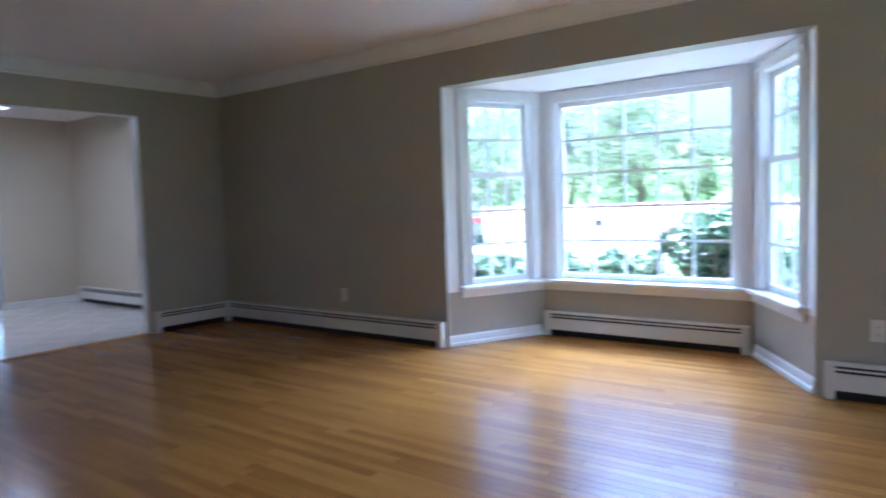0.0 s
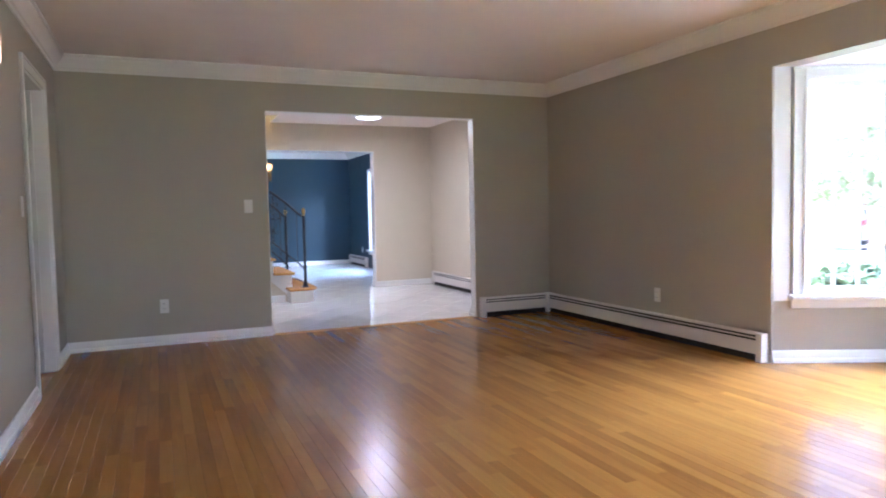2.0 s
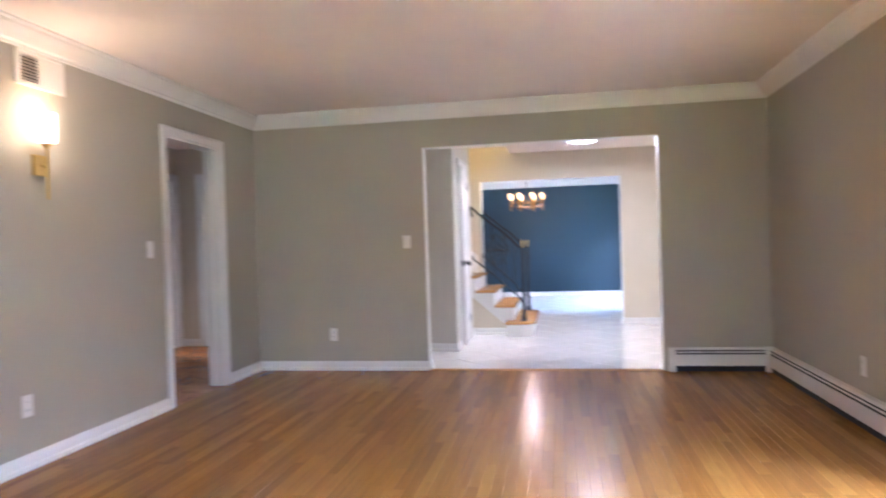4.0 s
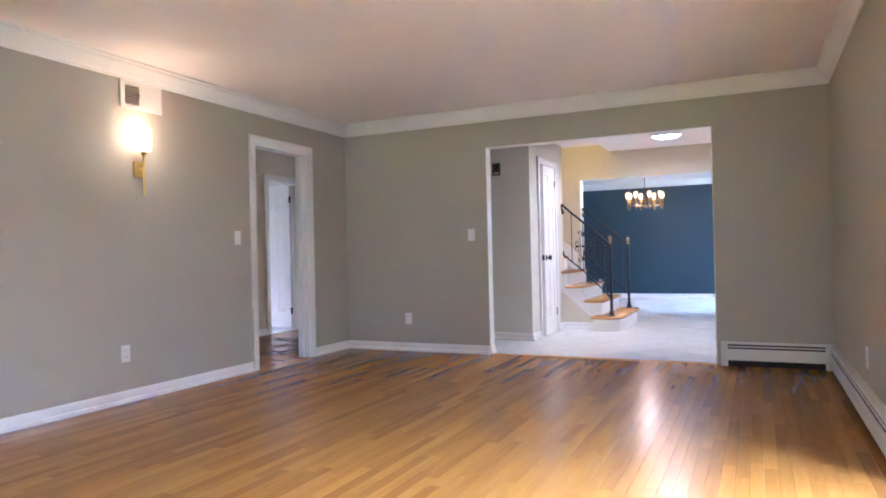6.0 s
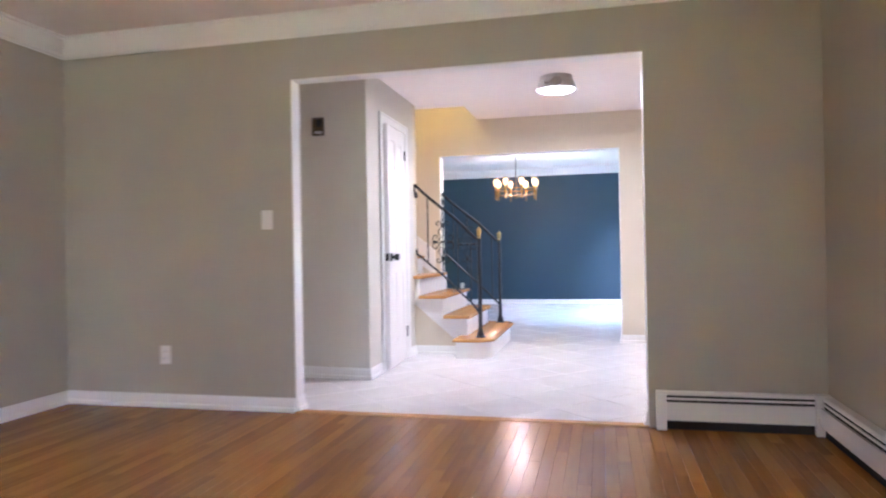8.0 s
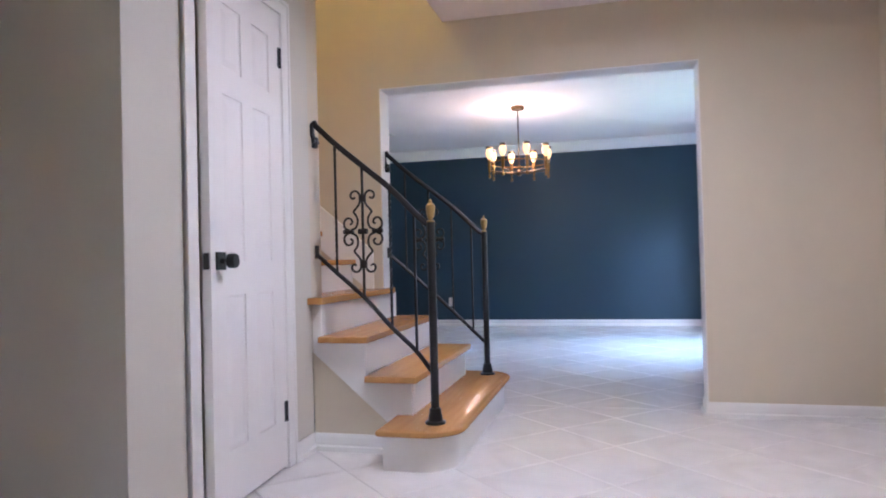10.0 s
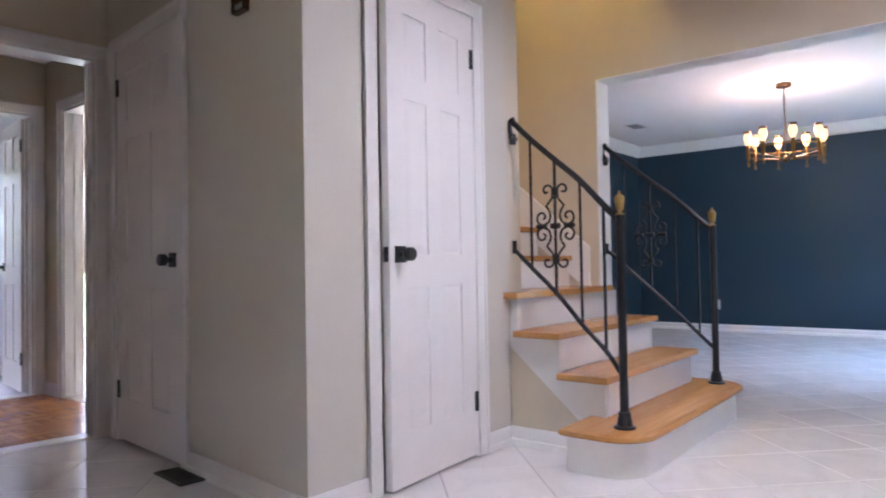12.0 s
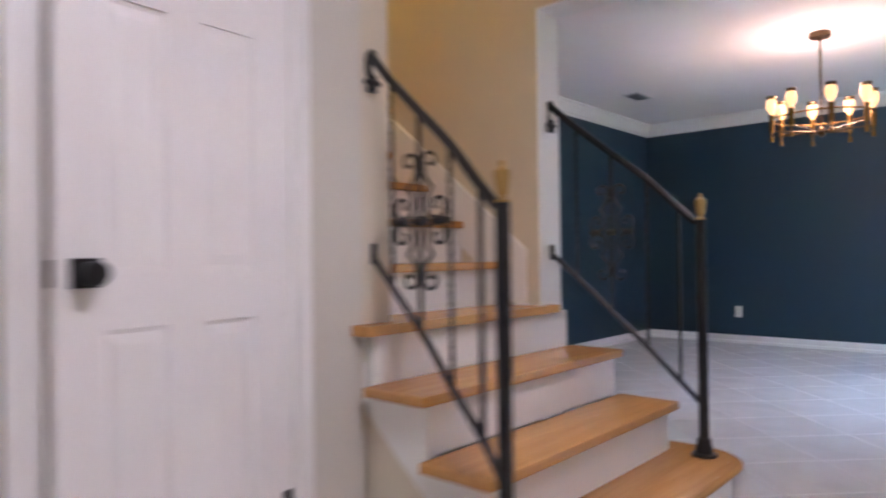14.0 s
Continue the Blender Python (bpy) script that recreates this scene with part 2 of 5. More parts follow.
def tube(bm, pts, r, n=8, twist=0.0, flat=1.0):
    """A bar swept along points; twist in turns per metre; flat squeezes the section."""
    pts = [Vector(p) for p in pts]
    rings, along = [], 0.0
    prev = None
    for i, p in enumerate(pts):
        d = (pts[min(i + 1, len(pts) - 1)] - pts[max(i - 1, 0)]).normalized()
        if prev is None:
            u = d.cross(Vector((1, 0, 0))) if abs(d.x) < 0.9 else d.cross(Vector((0, 1, 0)))
        else:
            u = prev - d * prev.dot(d)
        u.normalize()
        prev = u
        w = d.cross(u)
        if i:
            along += (p - pts[i - 1]).length
        a0 = twist * along * 2 * math.pi + math.pi / n
        rings.append([bm.verts.new(p + (u * math.cos(a0 + 2 * math.pi * k / n) + w * math.sin(a0 + 2 * math.pi * k / n) * flat) * r) for k in range(n)])
    for a, b in zip(rings, rings[1:]):
        for i in range(n):
            bm.faces.new((a[i], a[(i + 1) % n], b[(i + 1) % n], b[i]))
    bm.faces.new(rings[0][::-1])
    bm.faces.new(rings[-1])


def moulding(bm, path, prof, closed=False):
    """Sweep a (away from wall, height) profile along a floor-plan path; the room lies to the left of the path."""
    n = len(path)
    P = [Vector((x, y)) for x, y in path]
    rings = []
    for i in range(n):
        ds = []
        if closed or i > 0:
            ds.append((P[i] - P[i - 1]).normalized())
        if closed or i < n - 1:
            ds.append((P[(i + 1) % n] - P[i]).normalized())
        ns = [Vector((-d.y, d.x)) for d in ds]
        nn = ns[0] if len(ns) == 1 else (ns[0] + ns[1]) / (1 + ns[0].dot(ns[1]))
        rings.append([bm.verts.new((P[i].x + nn.x * d, P[i].y + nn.y * d, z)) for d, z in prof])
    k = len(prof)
    for i in range(n if closed else n - 1):
        a, b = rings[i], rings[(i + 1) % n]
        for j in range(k):
            bm.faces.new((a[j], a[(j + 1) % k], b[(j + 1) % k], b[j]))
    if not closed:
        bm.faces.new(rings[0])
        bm.faces.new(rings[-1][::-1])


# ---- the plan ----
CEIL = 2.42
HCEIL = 2.385                                    # hall ceiling
LW, LE, LS, LN = -5.80, 2.40, -0.25, 4.36        # living room faces
HE, HW, HN, HS = -5.905, -9.12, 4.34, -0.50       # hall faces
OPY0, OPY1, OPT = 1.40, 3.475, 2.04              # opening living room to hall
DOY0, DOY1, DOT = 1.536, 3.437, 2.005             # opening hall to dining room
DE, DW, DS, DN = -9.28, -14.1, -0.25, 4.40       # dining room faces
BX0, BX1, BYI = -2.93, -0.365, 5.22              # bay opening and depth
BL, BR = (-2.53, BYI), (-0.87, BYI)              # bay inner corners
CLX, CLY = -6.86, 1.505                           # closet block corner in the hall
STX = -8.15                                      # stair flank
KX0, KX1 = -4.33, -5.11                          # doorway from the living room to the passage
PN, PS, PW, PE = -0.38, -2.0, -7.35, -3.4        # passage faces
CDX0, CDX1 = -7.217, -7.868                        # closet door opening
D2Y0, D2Y1 = -0.225, 0.535                       # second closet door opening, on the skewed wall
HSL = -0.355                                     # hall face of the skewed south wall
HAX0, HAX1 = -6.79, -6.03                        # doorway hall to passage
IDX0, IDX1 = -7.27, -6.62                        # back room doorway
KDY0, KDY1 = -1.69, -0.88                        # kitchen doorway
DWX0, DWX1, DWZ0, DWZ1 = -12.72, -11.1, 0.36, 1.99
TOP = 5.0
HOLE = -8.43                                     # east edge of the stairwell

# the side of the closet block and the wall south of it stand a little out of square
SKEW = pose(CLX, CLY, 0, 0, 0, -5.7) @ pose(-CLX, -CLY, 0)


def skewed(x, y):
    v = SKEW @ Vector((x, y, 0))
    return (v.x, v.y)


def plan_block(bm, poly, z0, z1):
    """An upright block over a floor-plan polygon."""
    lo = [bm.verts.new((x, y, z0)) for x, y in poly]
    hi = [bm.verts.new((x, y, z1)) for x, y in poly]
    n = len(poly)
    for i in range(n):
        bm.faces.new((lo[i], lo[(i + 1) % n], hi[(i + 1) % n], hi[i]))
    bm.faces.new(lo[::-1])
    bm.faces.new(hi)


solid("floor_slab", boxes((-16, 3, -7, 5.0, -0.25, -0.03)), M_GROUT, "plain grey subfloor under boards and tiles", "floor")

# living room
solid("wall_living_west", boxes((LW - 0.065, LW, LS, OPY0, 0, CEIL), (LW - 0.065, LW, OPY1, LN, 0, CEIL), (LW - 0.065, LW, OPY0, OPY1, OPT, CEIL)), M_GREIGE, "greige painted wall with a wide plain opening", "wall")
solid("wall_living_south", boxes((LW - 0.065, KX1, LS - 0.065, LS, 0, CEIL), (KX0, LE, LS - 0.065, LS, 0, CEIL), (KX1, KX0, LS - 0.065, LS, 2.03, CEIL)), M_GREIGE, "greige painted wall with a doorway", "wall")
solid("wall_living_north", boxes((LW - 0.065, BX0, LN, LN + 0.16, 0, CEIL), (BX1, LE, LN, LN + 0.16, 0, CEIL), (BX0, BX1, LN, LN + 0.16, 2.035, CEIL)), M_GREIGE, "greige painted wall opening to a window bay", "wall")
# opening added in the unseen east wall to let fill light in
EWY0, EWY1 = 1.2, 2.9
solid("wall_living_east", boxes((LE, LE + 0.13, LS, EWY0, 0, CEIL), (LE, LE + 0.13, EWY1, LN, 0, CEIL), (LE, LE + 0.13, EWY0, EWY1, 0, 0.5), (LE, LE + 0.13, EWY0, EWY1, 2.0, CEIL)), M_GREIGE, "greige painted wall with an added unseen window opening", "wall")
solid("ceiling_living", boxes((LW - 0.065, LE + 0.13, LS - 0.065, LN + 0.16, CEIL, CEIL + 0.1)), M_CEIL, "white painted living room ceiling", "ceiling")

# hall
solid("wall_hall_east", boxes((HE, LW - 0.065, HS, OPY0, 0, CEIL), (HE, LW - 0.065, OPY1, HN, 0, CEIL), (HE, LW - 0.065, OPY0, OPY1, OPT, CEIL)), M_CREAM, "cream painted hall wall with a wide opening", "wall")
solid("wall_hall_north", boxes((HW, HE, HN, HN + 0.15, 0, CEIL)), M_CREAM, "cream painted hall wall above a baseboard heater", "wall")
solid("wall_hall_west", boxes((HW - 0.08, HW, -1.05, DOY0, 0, TOP), (HW - 0.08, HW, -2.0, -1.05, CEIL + 0.1, TOP), (HW - 0.08, HW, DOY1, HN, 0, CEIL), (HW - 0.08, HW, DOY0, DOY1, DOT, CEIL), (HW - 0.08, HW, DOY0, 1.96, CEIL, TOP)), M_CREAM, "cream painted wall rising up the stairwell", "wall")
solid("ceiling_hall", boxes((HW, LW - 0.066, 1.96, HN, HCEIL, HCEIL + 0.012), (HOLE, LW - 0.066, LS - 0.065, 1.96, HCEIL, HCEIL + 0.012)), M_CEIL, "white painted hall ceiling", "ceiling")
# hidden slab added to keep daylight from leaking past the ceiling edges
solid("hall_leak_cover", boxes((HOLE + 0.101, LW - 0.07, -2.0, HN + 0.1, CEIL + 0.104, CEIL + 0.2), (HW - 0.08, HOLE + 0.101, 2.061, HN + 0.1, CEIL + 0.104, CEIL + 0.2)), M_CEIL, "unseen cover slab blocking stray light above the hall", "floor")
solid("wall_stairwell", boxes((HOLE, HOLE + 0.1, -2.0, 2.06, HCEIL + 0.012, TOP), (HW, HOLE, 1.96, 2.06, HCEIL + 0.012, TOP), (HW - 0.08, HOLE + 0.1, -2.13, -2.0, CEIL + 0.1, TOP)), M_YELLOW, "pale yellow painted stairwell wall", "wall")
solid("ceiling_stairwell", boxes((HW - 0.1, HOLE + 0.1, -2.13, 2.06, TOP, TOP + 0.1)), M_CEIL, "white painted stairwell ceiling", "ceiling")
solid("floor_landing", boxes((HW, HOLE, -2.0, -0.86, CEIL + 0.1, 2.60)), M_TREAD, "oak boards of the upper landing", "floor")
bm = boxes((CDX1, STX, CLY - 0.11, CLY, 0, CEIL), (CDX1, CDX0, CLY - 0.11, CLY, 2.045, CEIL))
plan_block(bm, [(CLX, CLY), (CDX0, CLY), (CDX0, CLY - 0.115), skewed(CLX, CLY - 0.1155)], 0, CEIL)
solid("wall_closet_front", bm, M_LIGHT_GREIGE, "light greige painted closet wall with a doorway", "wall")
solid("wall_stair_side", boxes((STX - 0.12, STX, -1.05, CLY - 0.11, 0, CEIL), (STX - 0.12, STX, CLY - 0.11, CLY, 0.6, CEIL), (HOLE, STX - 0.12, -1.05, 0.9, 0, CEIL), (HW - 0.08, STX, -1.15, -1.05, 0, CEIL)), M_CREAM, "cream painted wall beside the stairs", "wall")
solid("wall_closet_side", boxes((CLX - 0.1, CLX, D2Y1, CLY - 0.1155, 0, CEIL), (CLX - 0.1, CLX, HSL, D2Y0, 0, CEIL), (CLX - 0.1, CLX, D2Y0, D2Y1, 2.045, CEIL)), M_LIGHT_GREIGE, "light greige painted wall with a closet door", "wall").matrix_basis = SKEW
solid("wall_closet_inner", boxes((CLX - 0.9, CLX - 0.8, -0.2, CLY - 0.2, 0, CEIL)), M_CREAM, "plain closet back wall", "wall")
solid("wall_hall_south", boxes((-7.8, HAX0, HSL - 0.12, HSL, 0, CEIL), (HAX1, -5.93, HSL - 0.12, HSL, 0, CEIL), (HAX0, HAX1, HSL - 0.12, HSL, 2.03, CEIL)), M_CREAM, "cream painted wall with a doorway to the passage", "wall").matrix_basis = SKEW

# passage
solid("wall_passage_north", boxes((-5.905, KX1, PN, LS - 0.065, 0, CEIL), (KX0, PE, PN, LS - 0.065, 0, CEIL), (KX1, KX0, PN, LS - 0.065, 2.03, CEIL)), M_CREAM, "cream painted passage wall with a doorway", "wall")
solid("wall_passage_south", boxes((-7.62, IDX0, PS - 0.12, PS, 0, CEIL), (IDX1, PE, PS - 0.12, PS, 0, CEIL), (IDX0, IDX1, PS - 0.12, PS, 2.03, CEIL)), M_CREAM, "cream painted passage wall with a doorway", "wall")
solid("wall_passage_west", boxes((PW - 0.12, PW, PS, KDY0, 0, CEIL), (PW - 0.12, PW, KDY1, -0.25, 0, CEIL), (PW - 0.12, PW, KDY0, KDY1, 2.03, CEIL)), M_CREAM, "cream painted passage wall open to the kitchen", "wall")
solid("wall_passage_east", boxes((PE, PE + 0.1, PS, PN, 0, CEIL)), M_CREAM, "plain cream painted wall", "wall")
solid("ceiling_passage", boxes((PW - 0.12, PE + 0.1, PS - 0.12, LS - 0.065, CEIL, CEIL + 0.1)), M_CEIL, "white painted passage ceiling", "ceiling")

# dining room
solid("wall_dining_west", boxes((DW - 0.13, DW, DS, DN, 0, CEIL)), M_NAVY, "navy blue painted dining room wall", "wall")
solid("wall_dining_south", boxes((DW - 0.13, DE, DS - 0.13, DS, 0, CEIL)), M_NAVY, "navy blue painted dining room wall", "wall")
solid("wall_dining_north", boxes((DW - 0.13, DWX0, DN, DN + 0.15, 0, CEIL), (DWX1, DE, DN, DN + 0.15, 0, CEIL), (DWX0, DWX1, DN, DN + 0.15, 0, DWZ0), (DWX0, DWX1, DN, DN + 0.15, DWZ1, CEIL)), M_NAVY, "navy blue painted wall with a window", "wall")
solid("wall_dining_east", boxes((DE, HW - 0.08, DS, DOY0, 0, CEIL), (DE, HW - 0.08, DOY1, DN, 0, CEIL), (DE, HW - 0.08, DOY0, DOY1, DOT, CEIL)), M_NAVY, "navy blue painted wall around an opening", "wall")
solid("ceiling_dining", boxes((DW - 0.13, HW - 0.08, DS - 0.13, DN + 0.15, CEIL, CEIL + 0.1)), M_CEIL, "white painted dining room ceiling", "ceiling")

# kitchen and back room shells
solid("wall_kitchen_south", boxes((-10.9, -9.75, -4.7, -4.6, 0, CEIL), (-8.15, -7.62, -4.7, -4.6, 0, CEIL), (-9.75, -8.15, -4.7, -4.6, 2.05, CEIL)), M_CREAM, "cream painted kitchen wall with a glazed door opening", "wall")
solid("wall_kitchen_west", boxes((-10.9, -10.8, -4.6, PN, 0, CEIL)), M_CREAM, "cream painted kitchen wall", "wall")
solid("wall_kitchen_north", boxes((-10.8, HW - 0.08, PN, PN + 0.1, 0, CEIL), (STX, PW - 0.12, PN, PN + 0.1, 0, CEIL)), M_CREAM, "cream painted kitchen wall", "wall")
solid("wall_kitchen_east", boxes((-7.62, -7.5, -4.7, PS - 0.12, 0, CEIL)), M_CREAM, "cream painted kitchen wall", "wall")
solid("ceiling_kitchen", boxes((-10.9, PW - 0.12, -4.7, -1.05, CEIL, CEIL + 0.1), (-10.9, HW - 0.08, -1.05, PN + 0.1, CEIL, CEIL + 0.1), (HOLE, PW - 0.12, -1.05, PN + 0.1, CEIL, CEIL + 0.1)), M_CEIL, "white painted kitchen ceiling", "ceiling")
BWX0, BWX1, BWY = -7.31, -6.6, -3.65
solid("wall_back_room", boxes((-7.5, BWX0, BWY - 0.15, BWY, 0, CEIL), (BWX1, -4.6, BWY - 0.15, BWY, 0, CEIL), (BWX0, BWX1, BWY - 0.15, BWY, 0, 1.02), (BWX0, BWX1, BWY - 0.15, BWY, 2.0, CEIL), (-4.6, -4.5, BWY - 0.15, PS - 0.12, 0, CEIL), (-7.5, -7.496, BWY, PS - 0.12, 0, CEIL)), M_PALE, "pale blue painted back room wall with a window", "wall")
solid("ceiling_back_room", boxes((-7.5, -4.5, BWY - 0.15, PS - 0.12, CEIL, CEIL + 0.1)), M_CEIL, "white painted back room ceiling", "ceiling")


# ---- bay ----
def slab(bm, a, b, z0, z1, t):
    """An upright slab along a to b, t thick to the left of the way."""
    d = (Vector(b) - Vector(a)).normalized()
    n = Vector((-d.y, d.x)) * t
    lo = [bm.verts.new((p.x, p.y, z0)) for p in (Vector(a), Vector(b), Vector(b) + n, Vector(a) + n)]
    hi = [bm.verts.new((v.co.x, v.co.y, z1)) for v in lo]
    for i in range(4):
        bm.faces.new((lo[i], lo[(i + 1) % 4], hi[(i + 1) % 4], hi[i]))
    bm.faces.new(lo[::-1])
    bm.faces.new(hi)


BA, BB = (BX0, LN + 0.02), (BX1, LN + 0.02)
bm = bmesh.new()
for a, b in ((BA, BL), (BL, BR), (BR, BB)):
    slab(bm, a, b, 0, 0.43, 0.14)
solid("wall_bay", bm, M_GREIGE, "low greige painted wall under the bay windows", "wall")
bm = bmesh.new()
for h0, h1 in ((2.035, 2.12),):
    ring = [(BX0, LN + 0.16), (BX1, LN + 0.16), (BR[0] + 0.2, BYI + 0.2), (BL[0] - 0.2, BYI + 0.2)]
    lo = [bm.verts.new((x, y, h0)) for x, y in ring]
    hi = [bm.verts.new((x, y, h1)) for x, y in ring]
    bm.faces.new(lo[::-1])
    bm.faces.new(hi)
    for i in range(4):
        bm.faces.new((lo[i], lo[(i + 1) % 4], hi[(i + 1) % 4], hi[i]))
solid("ceiling_bay", bm, M_CEIL, "white painted ceiling of the window bay", "ceiling")

# ---- trim ----
CROWN = [(0, CEIL), (0, CEIL - 0.125), (0.012, CEIL - 0.125), (0.016, CEIL - 0.108), (0.03, CEIL - 0.1), (0.05, CEIL - 0.068), (0.072, CEIL - 0.038), (0.078, CEIL - 0.02), (0.092, CEIL - 0.014), (0.092, CEIL)]
BASE = [(0, 0), (0, 0.085), (0.006, 0.085), (0.011, 0.07), (0.013, 0.045), (0.013, 0.03), (0.022, 0.024), (0.024, 0)]


def trim(name, path, prof, label, closed=False, category="moulding"):
    bm = bmesh.new()
    moulding(bm, path, prof, closed)
    return solid(name, bm, M_TRIM, label, category)


trim("crown_moulding_living", [(LW, LS), (LE, LS), (LE, LN), (LW, LN)], CROWN, "white stepped crown moulding under the ceiling", True)
trim("crown_moulding_dining", [(DW, DS), (DE, DS), (DE, DN), (DW, DN)], CROWN, "white crown moulding over navy walls", True)
CW = 0.068  # door casing width
trim("baseboard_living_west", [(LW, OPY0), (LW, LS), (KX1 - CW, LS)], BASE, "white baseboard with shoe moulding")
trim("baseboard_living_south", [(KX0 + CW, LS), (LE, LS), (LE, LN), (1.9, LN)], BASE, "white baseboard with shoe moulding")
trim("baseboard_bay_left", [(BL[0] - 0.02, BL[1] - 0.05), (BX0, LN + 0.02), (BX0, LN)], BASE, "white baseboard under the bay window")
trim("baseboard_bay_right", [(BX1, LN), (BX1, LN + 0.02), (BR[0] + 0.02, BR[1] - 0.05)], BASE, "white baseboard under the bay window")
trim("baseboard_opening_left", [(HE, HS), (HE, OPY0), (LW, OPY0)], BASE, "white baseboard wrapping the opening")
trim("baseboard_opening_right", [(LW, OPY1), (HE, OPY1), (HE, HN)], BASE, "white baseboard wrapping the opening")
trim("baseboard_closet", [(STX, CLY + 0.42), (STX, CLY), (CDX1 - CW, CLY)], BASE, "white baseboard beside the closet door")
trim("baseboard_closet_corner", [(CDX0 + CW, CLY), (CLX, CLY), skewed(CLX, D2Y1 + CW)], BASE, "white baseboard round the closet corner")
trim("baseboard_hall_west", [(HW, HN), (HW, DOY1), (DE, DOY1), (DE, DN)], BASE, "white baseboard wrapping the dining room opening")
trim("baseboard_dining", [(DW, DN), (DW, DS), (DE, DS), (DE, DOY0)], BASE, "white baseboard under navy walls")
trim("baseboard_passage", [(PE, PS), (IDX1 + CW, PS)][::-1], BASE, "white passage baseboard")
trim("baseboard_passage_corner", [(PW, KDY0 - CW), (PW, PS), (IDX0 - CW, PS)], BASE, "white passage baseboard")
trim("baseboard_back_room", [(-7.496, -2.2), (-7.496, BWY), (-7.3, BWY)], BASE, "white baseboard in the back room")


def casing_set(name, width, height, m, label, depth=0.13, jamb=True, parent_kind="structure", sides=(0, 1)):
    """Door casing in local space: opening from x 0 to width, wall face at y 0 (room at -y), wall to +y."""
    t = thing(name, label, "door frame", m, kind=parent_kind)
    for nm, (x0, x1, z0, z1) in (("casing", (-CW, 0, 0, height)), ("casing", (width, width + CW, 0, height)), ("head_casing", (-CW, width + CW, height, height + CW))):
        if nm == "casing" and (1 if x0 > 0 else 0) not in sides:
            continue
        if nm == "head_casing" and 0 not in sides:
            x0 = -0.03
        part(nm, boxes((x0, x1, -0.016, -0.001, z0, z1), bevel=0.004), M_TRIM, t)
        if nm == "casing":
            outer = (x0, x0 + 0.016) if x0 < 0 else (x1 - 0.016, x1)
            part("backband", boxes((outer[0], outer[1], -0.022, -0.001, z0, z1 + CW), bevel=0.003), M_TRIM, t)
        else:
            part("backband", boxes((x0 + 0.017, x1 - 0.017, -0.022, -0.001, z1 - 0.016, z1), bevel=0.003), M_TRIM, t)
    if jamb:
        part("jamb", boxes((-0.001, 0.018, -0.004, depth, 0, height)), M_TRIM, t)
        part("jamb", boxes((width - 0.018, width + 0.001, -0.004, depth, 0, height)), M_TRIM, t)
        part("head_jamb", boxes((0.018, width - 0.018, -0.004, depth, height - 0.018, height + 0.001)), M_TRIM, t)
        part("stop", boxes((0.018, 0.03, depth * 0.5, depth * 0.5 + 0.012, 0, height - 0.018)), M_TRIM, t)
        part("stop", boxes((width - 0.03, width - 0.018, depth * 0.5, depth * 0.5 + 0.012, 0, height - 0.018)), M_TRIM, t)
    return t


# frame of the doorway from the living room to the passage, both faces
casing_set("door_frame_passage", KX0 - KX1, 2.03, pose(KX0, LS, 0, 0, 0, 180), "white painted casing of an open doorway")
casing_set("door_frame_passage_back", KX0 - KX1, 2.03, pose(KX1, PN, 0), "white painted casing on the passage side", jamb=False)
casing_set("door_frame_closet", CDX0 - CDX1, 2.045, pose(CDX0, CLY, 0, 0, 0, 180), "white painted closet door casing", depth=0.11)
casing_set("door_frame_linen", D2Y1 - D2Y0, 2.045, SKEW @ pose(CLX, D2Y0, 0, 0, 0, 90), "white painted casing of a closed door", depth=0.1)
casing_set("door_frame_hall", HAX1 - HAX0, 2.03, SKEW @ pose(HAX1, HSL, 0, 0, 0, 180), "white painted casing of an open doorway", depth=0.12)
casing_set("door_frame_back_room", IDX1 - IDX0, 2.03, pose(IDX1, PS, 0, 0, 0, 180), "white painted casing of the back room doorway", depth=0.12)
casing_set("door_frame_kitchen", KDY1 - KDY0, 2.03, pose(PW, KDY0, 0, 0, 0, 90), "white painted casing of the kitchen doorway", depth=0.12)

# plain white linings of the wide openings and thin edge beads
t = thing("opening_lining_living", "white painted lining of the wide opening", "opening", kind="structure")
part("side_lining", boxes((LW - 0.106, LW + 0.001, OPY0 - 0.002, OPY0 + 0.004, 0, OPT)), M_TRIM, t)
part("side_lining", boxes((LW - 0.106, LW + 0.001, OPY1 - 0.004, OPY1 + 0.002, 0, OPT)), M_TRIM, t)
part("head_lining", boxes((LW - 0.106, LW + 0.001, OPY0 + 0.004, OPY1 - 0.004, OPT - 0.004, OPT + 0.002)), M_TRIM, t)
t = thing("opening_lining_dining", "white painted lining of the dining room opening", "opening", kind="structure")
part("side_lining", boxes((DE - 0.001, HW + 0.001, DOY0 - 0.002, DOY0 + 0.004, 0, DOT)), M_TRIM, t)
part("side_lining", boxes((DE - 0.001, HW + 0.001, DOY1 - 0.004, DOY1 + 0.002, 0, DOT)), M_TRIM, t)
part("head_lining", boxes((DE - 0.001, HW + 0.001, DOY0 + 0.004, DOY1 - 0.004, DOT - 0.004, DOT + 0.002)), M_TRIM, t)
